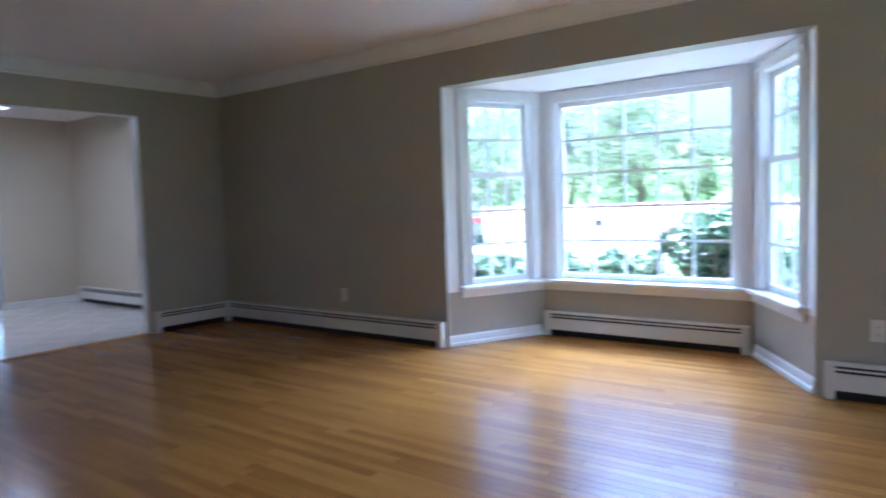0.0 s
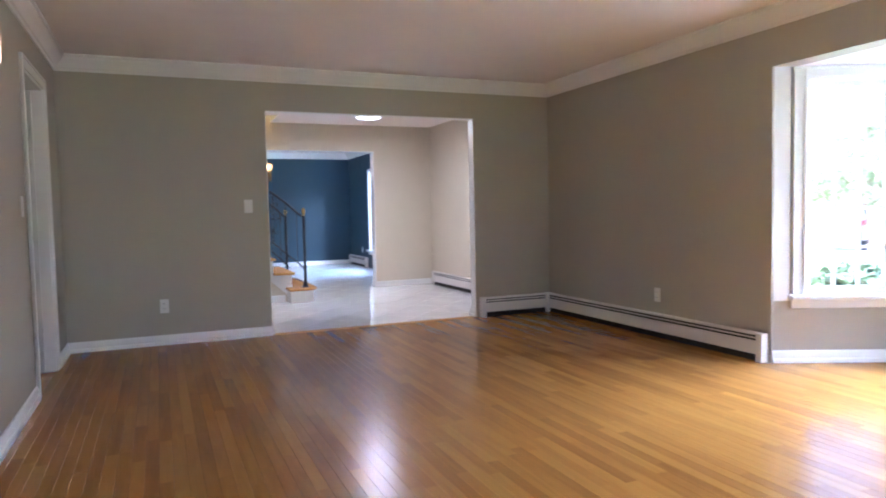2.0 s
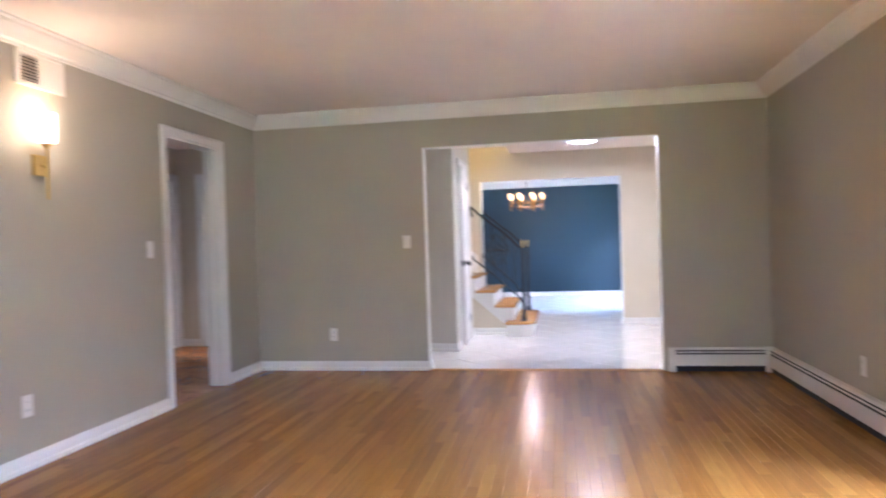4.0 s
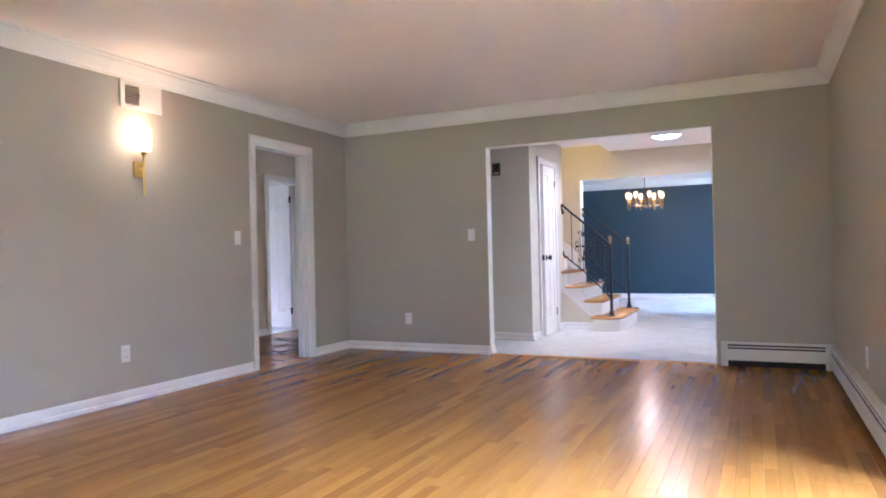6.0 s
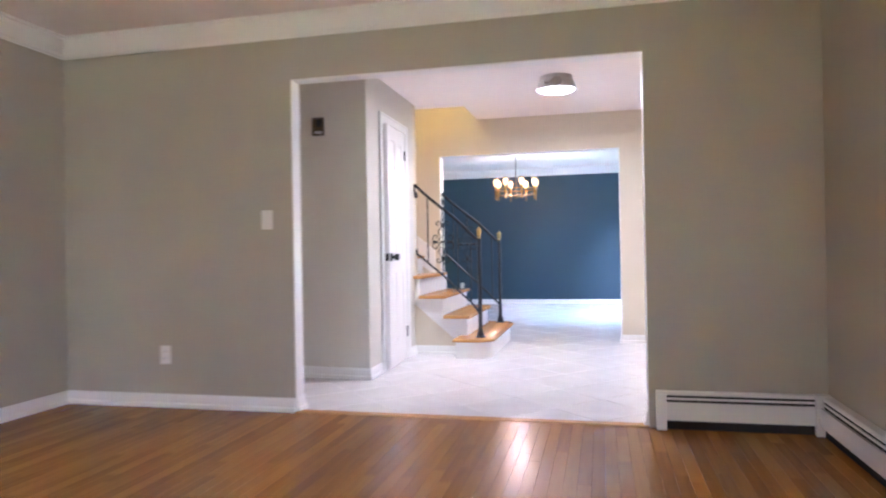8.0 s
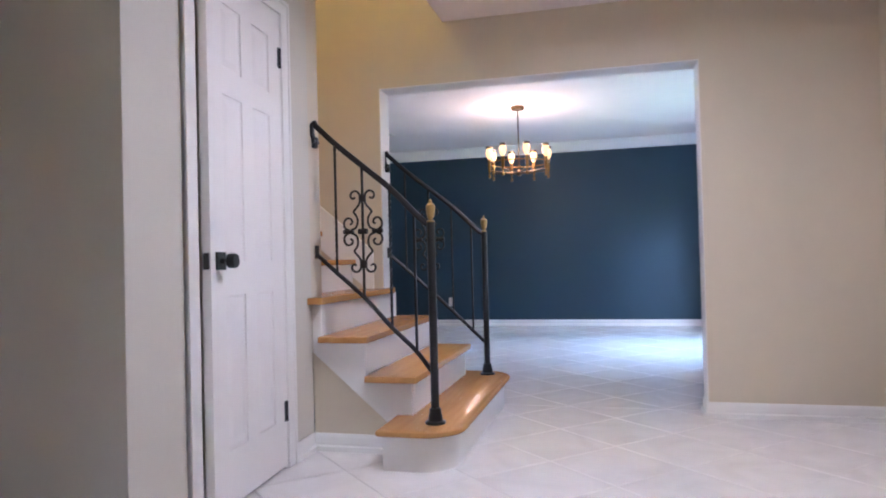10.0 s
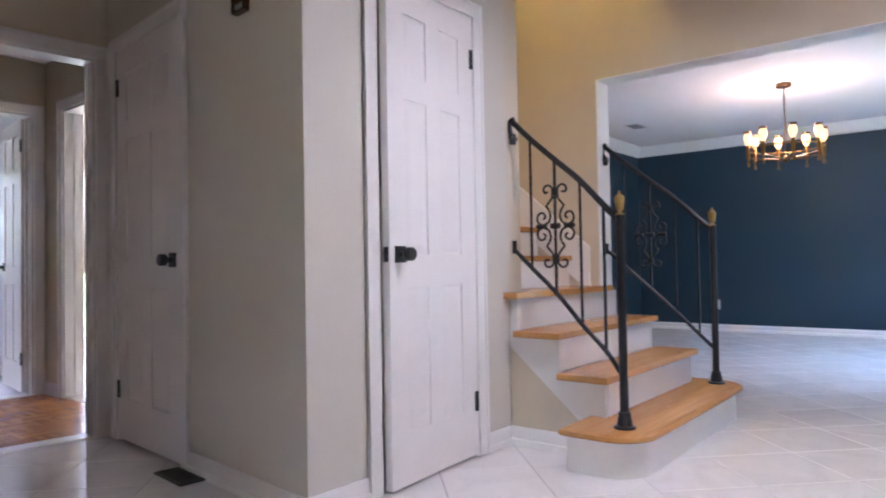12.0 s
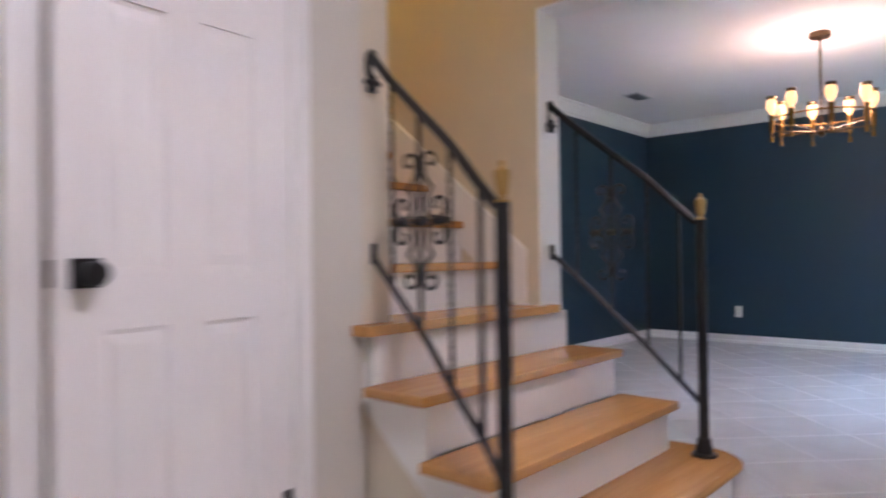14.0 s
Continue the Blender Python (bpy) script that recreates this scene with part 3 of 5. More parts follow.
# threshold between boards and tiles
solid("threshold_living", boxes((-5.852, LW + 0.012, OPY0, OPY1, -0.02, 0.006), bevel=0.003), M_TREAD, "narrow oak threshold strip at the tile edge", "threshold")
solid("threshold_hall", boxes((HAX0, HAX1, HSL - 0.12, HSL, -0.02, 0.008), bevel=0.003), M_TRIM, "pale threshold strip at the passage doorway", "threshold").matrix_basis = SKEW
solid("threshold_kitchen", boxes((PW - 0.12, PW, KDY0, KDY1, -0.02, 0.008), bevel=0.003), M_TRIM, "pale threshold strip at the kitchen doorway", "threshold")
solid("threshold_back_room", boxes((IDX0, IDX1, PS - 0.12, PS, -0.02, 0.006), bevel=0.003), M_TRIM, "pale threshold strip at the back room", "threshold")


# ---- windows ----
def window_unit(name, a, b, z0, z1, label, cols, rows, hung, margin, sill_in=0.07):
    """A window on the interior face a to b (outside to the left): casing, sill, sash, muntins and panes."""
    A, B = Vector(a), Vector(b)
    L = (B - A).length
    d = (B - A).normalized()
    m = Matrix(((d.x, -d.y, 0, A.x), (d.y, d.x, 0, A.y), (0, 0, 1, 0), (0, 0, 0, 1)))
    t = thing(name, label, "window", m, kind="structure")
    g0, g1 = margin[0], L - margin[1]
    cz = z1 - margin[2]
    # casing boards round the opening, fluted with an outer bead
    part("casing", boxes((0.012, g0, 0.0, 0.12, z0, z1)), M_TRIM, t)
    part("casing", boxes((g1, L - 0.012, 0.0, 0.12, z0, z1)), M_TRIM, t)
    part("head_casing", boxes((g0, g1, 0.0, 0.12, cz, z1)), M_TRIM, t)
    for x in (0.016, g0 - 0.03, g1 + 0.014, L - 0.032):
        part("casing_bead", boxes((x, x + 0.016, -0.012, -0.0005, z0, z1 - 0.02), bevel=0.004), M_TRIM, t)
    for z in (z1 - 0.022, cz + 0.014):
        part("casing_bead", boxes((0.034, L - 0.034, -0.011, -0.0005, z, z + 0.016), bevel=0.004), M_TRIM, t)
    # sill board and apron
    part("window_sill", boxes((-0.01, L + 0.01, -sill_in, 0.1, z0 - 0.032, z0 - 0.002), bevel=0.008), M_TRIM, t)
    part("apron", boxes((0.004, L - 0.004, -0.022, -0.001, z0 - 0.095, z0 - 0.034), bevel=0.004), M_TRIM, t)
    # sashes
    zm = z0 + (cz - z0) * 0.6
    sashes = [(z0 + 0.0, zm + 0.018, 0.045, rows[0]), (zm - 0.018, cz, 0.08, rows[1])] if hung else [(z0, cz, 0.05, rows[0])]
    for s0, s1, y, nr in sashes:
        sash = part("sash", boxes((g0, g0 + 0.038, y, y + 0.032, s0, s1), (g1 - 0.038, g1, y, y + 0.032, s0, s1), (g0 + 0.038, g1 - 0.038, y, y + 0.032, s0, s0 + 0.045), (g0 + 0.038, g1 - 0.038, y, y + 0.032, s1 - 0.038, s1)), M_TRIM, t)
        x0, x1, q0, q1 = g0 + 0.038, g1 - 0.038, s0 + 0.045, s1 - 0.038
        for i in range(1, cols):
            x = x0 + (x1 - x0) * i / cols
            part("muntin", boxes((x - 0.0095, x + 0.0095, y + 0.003, y + 0.026, q0, q1)), M_TRIM, sash)
        for j in range(1, nr):
            z = q0 + (q1 - q0) * j / nr
            part("muntin", boxes((x0, x1, y + 0.005, y + 0.024, z - 0.0095, z + 0.0095)), M_TRIM, sash)
        for i in range(cols):
            for j in range(nr):
                xa, xb = x0 + (x1 - x0) * i / cols, x0 + (x1 - x0) * (i + 1) / cols
                za, zb = q0 + (q1 - q0) * j / nr, q0 + (q1 - q0) * (j + 1) / nr
                pane = part("pane", boxes((xa + 0.0095, xb - 0.0095, y + 0.012, y + 0.016, za + 0.0095, zb - 0.0095)), M_GLASS, sash)
                pane.visible_shadow = False
        if hung and y < 0.06:
            bm = boxes((0.5 * (x0 + x1) - 0.025, 0.5 * (x0 + x1) + 0.025, y - 0.006, y + 0.02, s1, s1 + 0.014), bevel=0.004)
            part("sash_lock", bm, M_STEEL, sash)
    return t


def along(a, b, f0, f1):
    A, B = Vector(a), Vector(b)
    L = (B - A).length
    return tuple(A + (B - A) * f0 / L), tuple(B - (B - A) * f1 / L)


a, b = along(BA, BL, 0.11, 0.0)
window_unit("window_bay_left", a, b, 0.475, 2.033, "white double-hung bay window with divided panes", 3, (3, 2), True, (0.12, 0.12, 0.09))
window_unit("window_bay_centre", BL, BR, 0.475, 2.033, "large white bay picture window with divided panes", 5, (5,), False, (0.13, 0.13, 0.10))
a, b = along(BR, BB, 0.0, 0.11)
window_unit("window_bay_right", a, b, 0.475, 2.033, "white double-hung bay window with divided panes", 3, (3, 2), True, (0.12, 0.12, 0.09))
bm = bmesh.new()
for a, b in ((along(BA, BL, 0.0, 0.0)[0], along(BA, BL, 0.11, 0.0)[0]), (along(BR, BB, 0.0, 0.11)[1], BB)):
    slab(bm, a, b, 0.43, 2.035, 0.1)
for c, d1, d2 in ((BL, Vector(BL) - Vector(BA), Vector((1, 0))), (BR, Vector((1, 0)), Vector(BB) - Vector(BR))):
    d1, d2 = d1.normalized(), d2.normalized()
    n1, n2 = Vector((-d1.y, d1.x)), Vector((-d2.y, d2.x))
    c = Vector(c)
    plan_block(bm, [tuple(v) for v in (c - d1 * 0.013 + n1 * 0.002, c + (n1 + n2) * 0.001, c + d2 * 0.013 + n2 * 0.002, c + d2 * 0.013 + n2 * 0.12, c + (n1 + n2) * 0.062, c - d1 * 0.013 + n1 * 0.12)], 0.43, 2.034)
solid("bay_return", bm, M_TRIM, "white painted return beside the bay window", "trim")
# unseen window unit, made up to go with the east fill lamp
window_unit("added_window_east", (LE + 0.02, EWY1), (LE + 0.02, EWY0), 0.5, 2.0, "white double-hung window added out of view for fill light", 6, (3, 2), True, (0.06, 0.06, 0.06), sill_in=0.06)
window_unit("window_dining", (DWX0, DN + 0.02), (DWX1, DN + 0.02), DWZ0, DWZ1, "white double-hung dining room window with divided panes", 6, (3, 2), True, (0.06, 0.06, 0.06), sill_in=0.08)
bm = bmesh.new()
window_unit("window_back_room", (BWX1, BWY - 0.02), (BWX0, BWY - 0.02), 1.02, 2.0, "white double-hung window in the back room", 3, (2, 2), True, (0.05, 0.05, 0.05), sill_in=0.06)

# bamboo blind rolled up over the back room window
t = thing("bamboo_blind", "brown woven bamboo blind pulled up high", "blind", pose(0, 0, 0))
for i in range(9):
    part("slat", boxes((BWX0 - 0.02, BWX1 + 0.02, BWY + 0.005 + 0.004 * (i % 2), BWY + 0.025 + 0.004 * (i % 2), 1.74 + i * 0.026, 1.762 + i * 0.026)), M_TREAD if i % 2 else M_PARQ, t)
bm = bmesh.new()
tube(bm, [(BWX0 - 0.06, BWY + 0.02, 1.75), (BWX0 - 0.06, BWY + 0.022, 1.1), (BWX0 - 0.055, BWY + 0.02, 0.75)], 0.004, 6)
part("pull_cord", bm, M_TRIM, t)


# ---- baseboard heaters ----
def heater(name, a, b, label, caps=(True, True)):
    """A baseboard radiator from a to b along a wall; the room lies to the left of the way."""
    A, B = Vector(a), Vector(b)
    L = (B - A).length
    d = (B - A).normalized()
    m = Matrix(((d.x, -d.y, 0, A.x), (d.y, d.x, 0, A.y), (0, 0, 1, 0), (0, 0, 0, 1)))
    t = thing(name, label, "baseboard heater", m)
    x0, x1 = 0.05 if caps[0] else 0.0, L - (0.05 if caps[1] else 0.0)
    part("back_panel", boxes((0, L, 0.002, 0.006, 0.0, 0.2)), M_HEATER, t)
    bm = bmesh.new()
    prof = [(0.006, 0.2), (0.045, 0.2), (0.052, 0.193), (0.052, 0.184), (0.046, 0.184), (0.046, 0.194), (0.006, 0.194)]
    ra = [bm.verts.new((x0, y, z)) for y, z in prof]
    rb = [bm.verts.new((x1, y, z)) for y, z in prof]
    for i in range(len(prof)):
        j = (i + 1) % len(prof)
        bm.faces.new((ra[i], ra[j], rb[j], rb[i]))
    bm.faces.new(ra)
    bm.faces.new(rb[::-1])
    part("top_cover", bm, M_HEATER, t)
    bm = boxes((x0, x1, 0.048, 0.052, 0.160, 0.171))
    part("damper", bm, M_HEATER, t)
    part("front_panel", boxes((x0, x1, 0.058, 0.062, 0.052, 0.147), (x0, x1, 0.05, 0.058, 0.052, 0.056), (x0, x1, 0.052, 0.058, 0.143, 0.147)), M_HEATER, t)
    part("fin_element", boxes((x0, x1, 0.012, 0.042, 0.06, 0.12)), M_DARK, t, "dark finned heating element")
    # solid dark fillers: shade of the slots and floor gap put into colour
    part("slot_shadow", boxes((x0, x1, 0.007, 0.044, 0.13, 0.19)), M_DARK, t, "dark filler painted as shade behind the damper")
    part("floor_gap_shade", boxes((x0, x1, 0.007, 0.04, 0.001, 0.055)), M_DARK, t, "dark filler painted as shade above the floor")
    for c, (u0, u1) in zip(caps, ((0.0, 0.052), (L - 0.052, L))):
        if c:
            part("end_cap", boxes((u0, u1, 0.006, 0.068, 0.0, 0.203), bevel=0.006), M_HEATER, t)
    for k in range(1, int(L / 1.5) + 1):
        x = k * 1.5
        if x < x1 - 0.2:
            part("joint_strip", boxes((x, x + 0.03, 0.0625, 0.0645, 0.052, 0.147)), M_HEATER, t)
    return t


heater("baseboard_heater", (BX0 - 0.02, LN), (LW + 0.07, LN), "long white enamel baseboard heater with dark slots", (True, False))
heater("baseboard_heater", (LW, LN), (LW, OPY1 + 0.035), "short white enamel baseboard heater beside the opening", (False, True))
t = thing("heater_corner", "white enamel corner piece joining two heaters", "heater corner")
part("corner_cover", boxes((LW + 0.004, LW + 0.078, LN - 0.078, LN - 0.004, 0.0, 0.205), bevel=0.005), M_HEATER, t)
heater("baseboard_heater", (BR[0] - 0.02, BYI - 0.002), (BL[0] + 0.02, BYI - 0.002), "white enamel baseboard heater under the bay window")
heater("baseboard_heater", (1.85, LN), (BX1 + 0.05, LN), "white enamel baseboard heater beside the bay")
heater("baseboard_heater", (HE - 0.05, HN), (HW + 0.12, HN), "white enamel baseboard heater in the hall")
heater("baseboard_heater", (-12.75, DN), (DW + 0.1, DN), "white enamel baseboard heater under the dining room window wall")
heater("baseboard_heater", (-7.28, BWY), (-5.2, BWY), "white enamel baseboard heater in the back room")


# ---- doors ----
def panel_door(name, width, m, label, hinge_side=1, knob_z=0.95, hinges=(0.21, 1.83), latch=True, room=-1, knobs=(1,)):
    """A six-panel door leaf: x 0 to width, room face at y = -0.0175. hinge_side 1: hinges at x = width."""
    t = thing(name, label, "door", m)
    H, T = 2.025, 0.0175
    z0 = 0.012
    st, mu = 0.105, 0.095
    w = (width - 2 * st - mu) / 2
    rails = [(z0, 0.22), (0.80, 0.93), (1.56, 1.66), (1.91, H)]
    bs = [(0.0, st, -T, T, z0, H), (width - st, width, -T, T, z0, H)]
    for r0, r1 in rails:
        bs.append((st, width - st, -T, T, r0, r1))
    for (_, r0), (r1, _) in zip(rails, rails[1:]):
        bs.append((st + w, st + w + mu, -T, T, r0, r1))
    leaf = part("leaf", boxes(*bs), M_DOOR, t)
    for (_, r0), (r1, _) in zip(rails, rails[1:]):
        for x0 in (st, st + w + mu):
            bm = bmesh.new()
            for s in (-1, 1):
                outer = [bm.verts.new((x, s * 0.0115, z)) for x, z in ((x0, r0), (x0 + w, r0), (x0 + w, r1), (x0, r1))]
                lip = [bm.verts.new((x, s * 0.0095, z)) for x, z in ((x0 + 0.012, r0 + 0.012), (x0 + w - 0.012, r0 + 0.012), (x0 + w - 0.012, r1 - 0.012), (x0 + 0.012, r1 - 0.012))]
                inner = [bm.verts.new((x, s * 0.0155, z)) for x, z in ((x0 + 0.038, r0 + 0.038), (x0 + w - 0.038, r0 + 0.038), (x0 + w - 0.038, r1 - 0.038), (x0 + 0.038, r1 - 0.038))]
                for p, q in ((outer, lip), (lip, inner)):
                    for i in range(4):
                        bm.faces.new((p[i], p[(i + 1) % 4], q[(i + 1) % 4], q[i]))
                bm.faces.new(inner)
            part("panel", bm, M_DOOR, leaf)
    kx = 0.065 if hinge_side == 1 else width - 0.065
    for s in knobs:
        knob = part("knob_rose", boxes((kx - 0.033, kx + 0.033, -T - 0.007, -T - 0.0002, knob_z - 0.033, knob_z + 0.033), bevel=0.002) if s == 1 else boxes((kx - 0.033, kx + 0.033, T + 0.0002, T + 0.007, knob_z - 0.033, knob_z + 0.033), bevel=0.002), M_BLACK, t, "square matt black door rose")
        bm = bmesh.new()
        lathe(bm, [(0.012, 0.0), (0.012, 0.022), (0.022, 0.026), (0.027, 0.032), (0.027, 0.056), (0.024, 0.06), (0.001, 0.061)], 24, pose(kx, -s * (T + 0.006), knob_z, 90 if s == 1 else -90))
        part("knob", bm, M_BLACK, knob, "round matt black door knob", smooth=True)
    if latch:
        ex = 0.0 if hinge_side == 1 else width
        part("latch_plate", boxes((ex - 0.0015, ex + 0.0015, -0.0125, 0.0125, knob_z - 0.03, knob_z + 0.03)), M_BLACK, t, "black latch plate on the door edge")
    hx = width + 0.004 if hinge_side == 1 else -0.004
    for hz in hinges:
        bm = bmesh.new()
        lathe(bm, [(0.0065, 0.0), (0.0065, 0.09)], 10, pose(hx, room * (T + 0.004), hz))
        box(bm, hx - 0.018, hx + 0.018, room * (T + 0.0005), room * (T + 0.0025), hz, hz + 0.09)
        part("hinge", bm, M_BLACK, t, "matt black butt hinge")
    return t


# slightly ajar closet door, hinges beside the stairs
hinge = (CDX1 + 0.016, CLY - 0.012)
wid = CDX0 - CDX1 - 0.034
m = pose(hinge[0], hinge[1], 0, 0, 0, 180 + 4) @ pose(-wid, 0, 0)
panel_door("closet_door", wid, m, "white six-panel closet door slightly ajar", 1, 0.93, (0.21, 1.797))
wid = D2Y1 - D2Y0 - 0.036
panel_door("linen_door", wid, SKEW @ pose(CLX - 0.012, D2Y0 + 0.018, 0, 0, 0, 90), "white six-panel door closed, brass-toned hinges", -1, 0.93, (0.222, 1.806), latch=False)
wid = IDX1 - IDX0 - 0.036
m = pose(IDX0 + 0.02, PS - 0.125, 0, 0, 0, -97)
panel_door("back_room_door", wid, m, "white six-panel door standing open into the back room", -1, 0.93, (0.21, 1.77), room=1, knobs=(1, -1))

# ---- staircase ----
RISE, RUN = 0.186, 0.225
NOSE = [2.30, 2.045, 1.81, 1.585]                # front edges of the first treads
TL, TR = STX + 0.05, -9.33                      # tread ends
stair = thing("staircase", "white staircase with varnished oak treads and a rounded first step", "stairs", pose(0, 0, 0))


def stadium(bm, x0, x1, y0, y1, r, z0, z1, seg=10, soft=0.0):
    """A plank with its front corners (at y1) rounded by r."""
    out = [(x0, y0), ]
    for k in range(seg + 1):
        a = math.pi - (math.pi / 2) * k / seg
        out.append((x0 + r + r * math.cos(a), y1 - r + r * math.sin(a)))
    for k in range(seg + 1):
        a = math.pi / 2 - (math.pi / 2) * k / seg
        out.append((x1 - r + r * math.cos(a), y1 - r + r * math.sin(a)))
    out.append((x1, y0))
    cx, cy = (x0 + x1) / 2, (y0 + y1) / 2
    levels = [(z0, soft), (z0 + soft, 0), (z1 - soft, 0), (z1, soft)] if soft else [(z0, 0), (z1, 0)]
    rings = []
    for z, inset in levels:
        rings.append([bm.verts.new((x + (cx - x) / max(abs(cx - x), 1e-6) * inset, y + (cy - y) / max(abs(cy - y), 1e-6) * inset, z)) for x, y in out])
    n = len(out)
    for a, b in zip(rings, rings[1:]):
        for i in range(n):
            bm.faces.new((a[i], a[(i + 1) % n], b[(i + 1) % n], b[i]))
    bm.faces.new(rings[0][::-1])
    bm.faces.new(rings[-1])


bm = bmesh.new()
stadium(bm, -9.425, -7.86, 1.93, 2.30, 0.17, RISE - 0.032, RISE, soft=0.009)
part("tread", bm, M_TREAD, stair, smooth=True)
bm = bmesh.new()
stadium(bm, -9.40, -7.895, 1.95, 2.262, 0.15, 0.0, RISE - 0.033)
part("riser", bm, M_TRIM, stair, smooth=True)
for k in range(1, 14):
    nose = NOSE[k] if k < 4 else NOSE[3] - RUN * (k - 3)
    z = RISE * (k + 1)
    inside = nose < CLY - 0.02
    x0, x1 = (HW + 0.002, STX - 0.122) if inside else (TR, TL)
    if k == 3:
        bm = boxes((HW - 0.08, TL, CLY + 0.002, nose, z - 0.032, z), (HW + 0.002, STX - 0.122, nose - RUN - 0.03, CLY + 0.002, z - 0.032, z))
    else:
        bm = boxes((x0, x1, nose - RUN - 0.03, nose, z - 0.032, z), bevel=0.008)
    part("tread", bm, M_TREAD, stair)
    x0r, x1r = (HW + 0.003, STX - 0.123) if nose < CLY + 0.04 else (TR + 0.061, STX - 0.031)
    part("riser", boxes((x0r, x1r, nose - 0.055, nose - 0.03, z - RISE, z - 0.033)), M_TRIM, stair)
# flank under the open steps, white stringer above a painted triangle
def prism(bm, poly, x0, x1):
    a = [bm.verts.new((x0, y, z)) for y, z in poly]
    b = [bm.verts.new((x1, y, z)) for y, z in poly]
    n = len(poly)
    for i in range(n):
        bm.faces.new((a[i], a[(i + 1) % n], b[(i + 1) % n], b[i]))
    bm.faces.new(a[::-1])
    bm.faces.new(b)


poly = [(2.01, RISE - 0.033), (2.01, 2 * RISE - 0.033), (NOSE[2] - 0.03, 2 * RISE - 0.033), (NOSE[2] - 0.03, 3 * RISE - 0.033), (NOSE[3] - 0.03, 3 * RISE - 0.033), (NOSE[3] - 0.03, 4 * RISE - 0.033), (CLY + 0.003, 4 * RISE - 0.033), (CLY + 0.003, 0.475), (1.94, 0.10), (1.97, 0.10)]
for x0, x1 in ((STX - 0.03, STX), (TR + 0.03, TR + 0.06)):
    bm = bmesh.new()
    prism(bm, poly, x0, x1)
    part("stringer", bm, M_TRIM, stair)
bm = bmesh.new()
prism(bm, [(CLY + 0.003, 0.0), (1.96, 0.0), (1.94, 0.10), (CLY + 0.003, 0.475)], STX - 0.03, STX - 0.006)
part("flank_panel", bm, M_CREAM, stair, "cream painted panel under the stringer")
# skirt boards climbing along both walls
for x0, x1 in ((HW + 0.001, HW + 0.02), (STX - 0.14, STX - 0.121)):
    bm = bmesh.new()
    z = lambda y: 0.965 + (1.526 - y) / RUN * RISE
    prism(bm, [(CLY - 0.03, z(CLY) - 0.28), (CLY - 0.03, z(CLY)), (-1.04, z(-1.04)), (-1.04, z(-1.04) - 0.28)], x0, x1)
    part("skirt_board", bm, M_TRIM, stair)


# ---- stair railings ----
def spiral(c, r0, turns, a0, sgn, n=22):
    """Points of a scroll in the y-z plane, opening outward from its eye."""
    return [(c[0], c[1] + r * math.cos(a), c[2] + r * math.sin(a)) for r, a in ((r0 * (0.28 + 0.72 * k / n), a0 + sgn * turns * 2 * math.pi * (k / n)) for k in range(n + 1))]


def smooth_line(keys, n=10):
    """Catmull-Rom through the keys."""
    K = [Vector(k) for k in keys]
    K = [K[0] * 2 - K[1]] + K + [K[-1] * 2 - K[-2]]
    out = []
    for i in range(1, len(K) - 2):
        p0, p1, p2, p3 = K[i - 1:i + 3]
        for k in range(n):
            s = k / n
            out.append(0.5 * (2 * p1 + (p2 - p0) * s + (2 * p0 - 5 * p1 + 4 * p2 - p3) * s * s + (3 * p1 - p0 - 3 * p2 + p3) * s ** 3))
    out.append(K[-2])
    return out


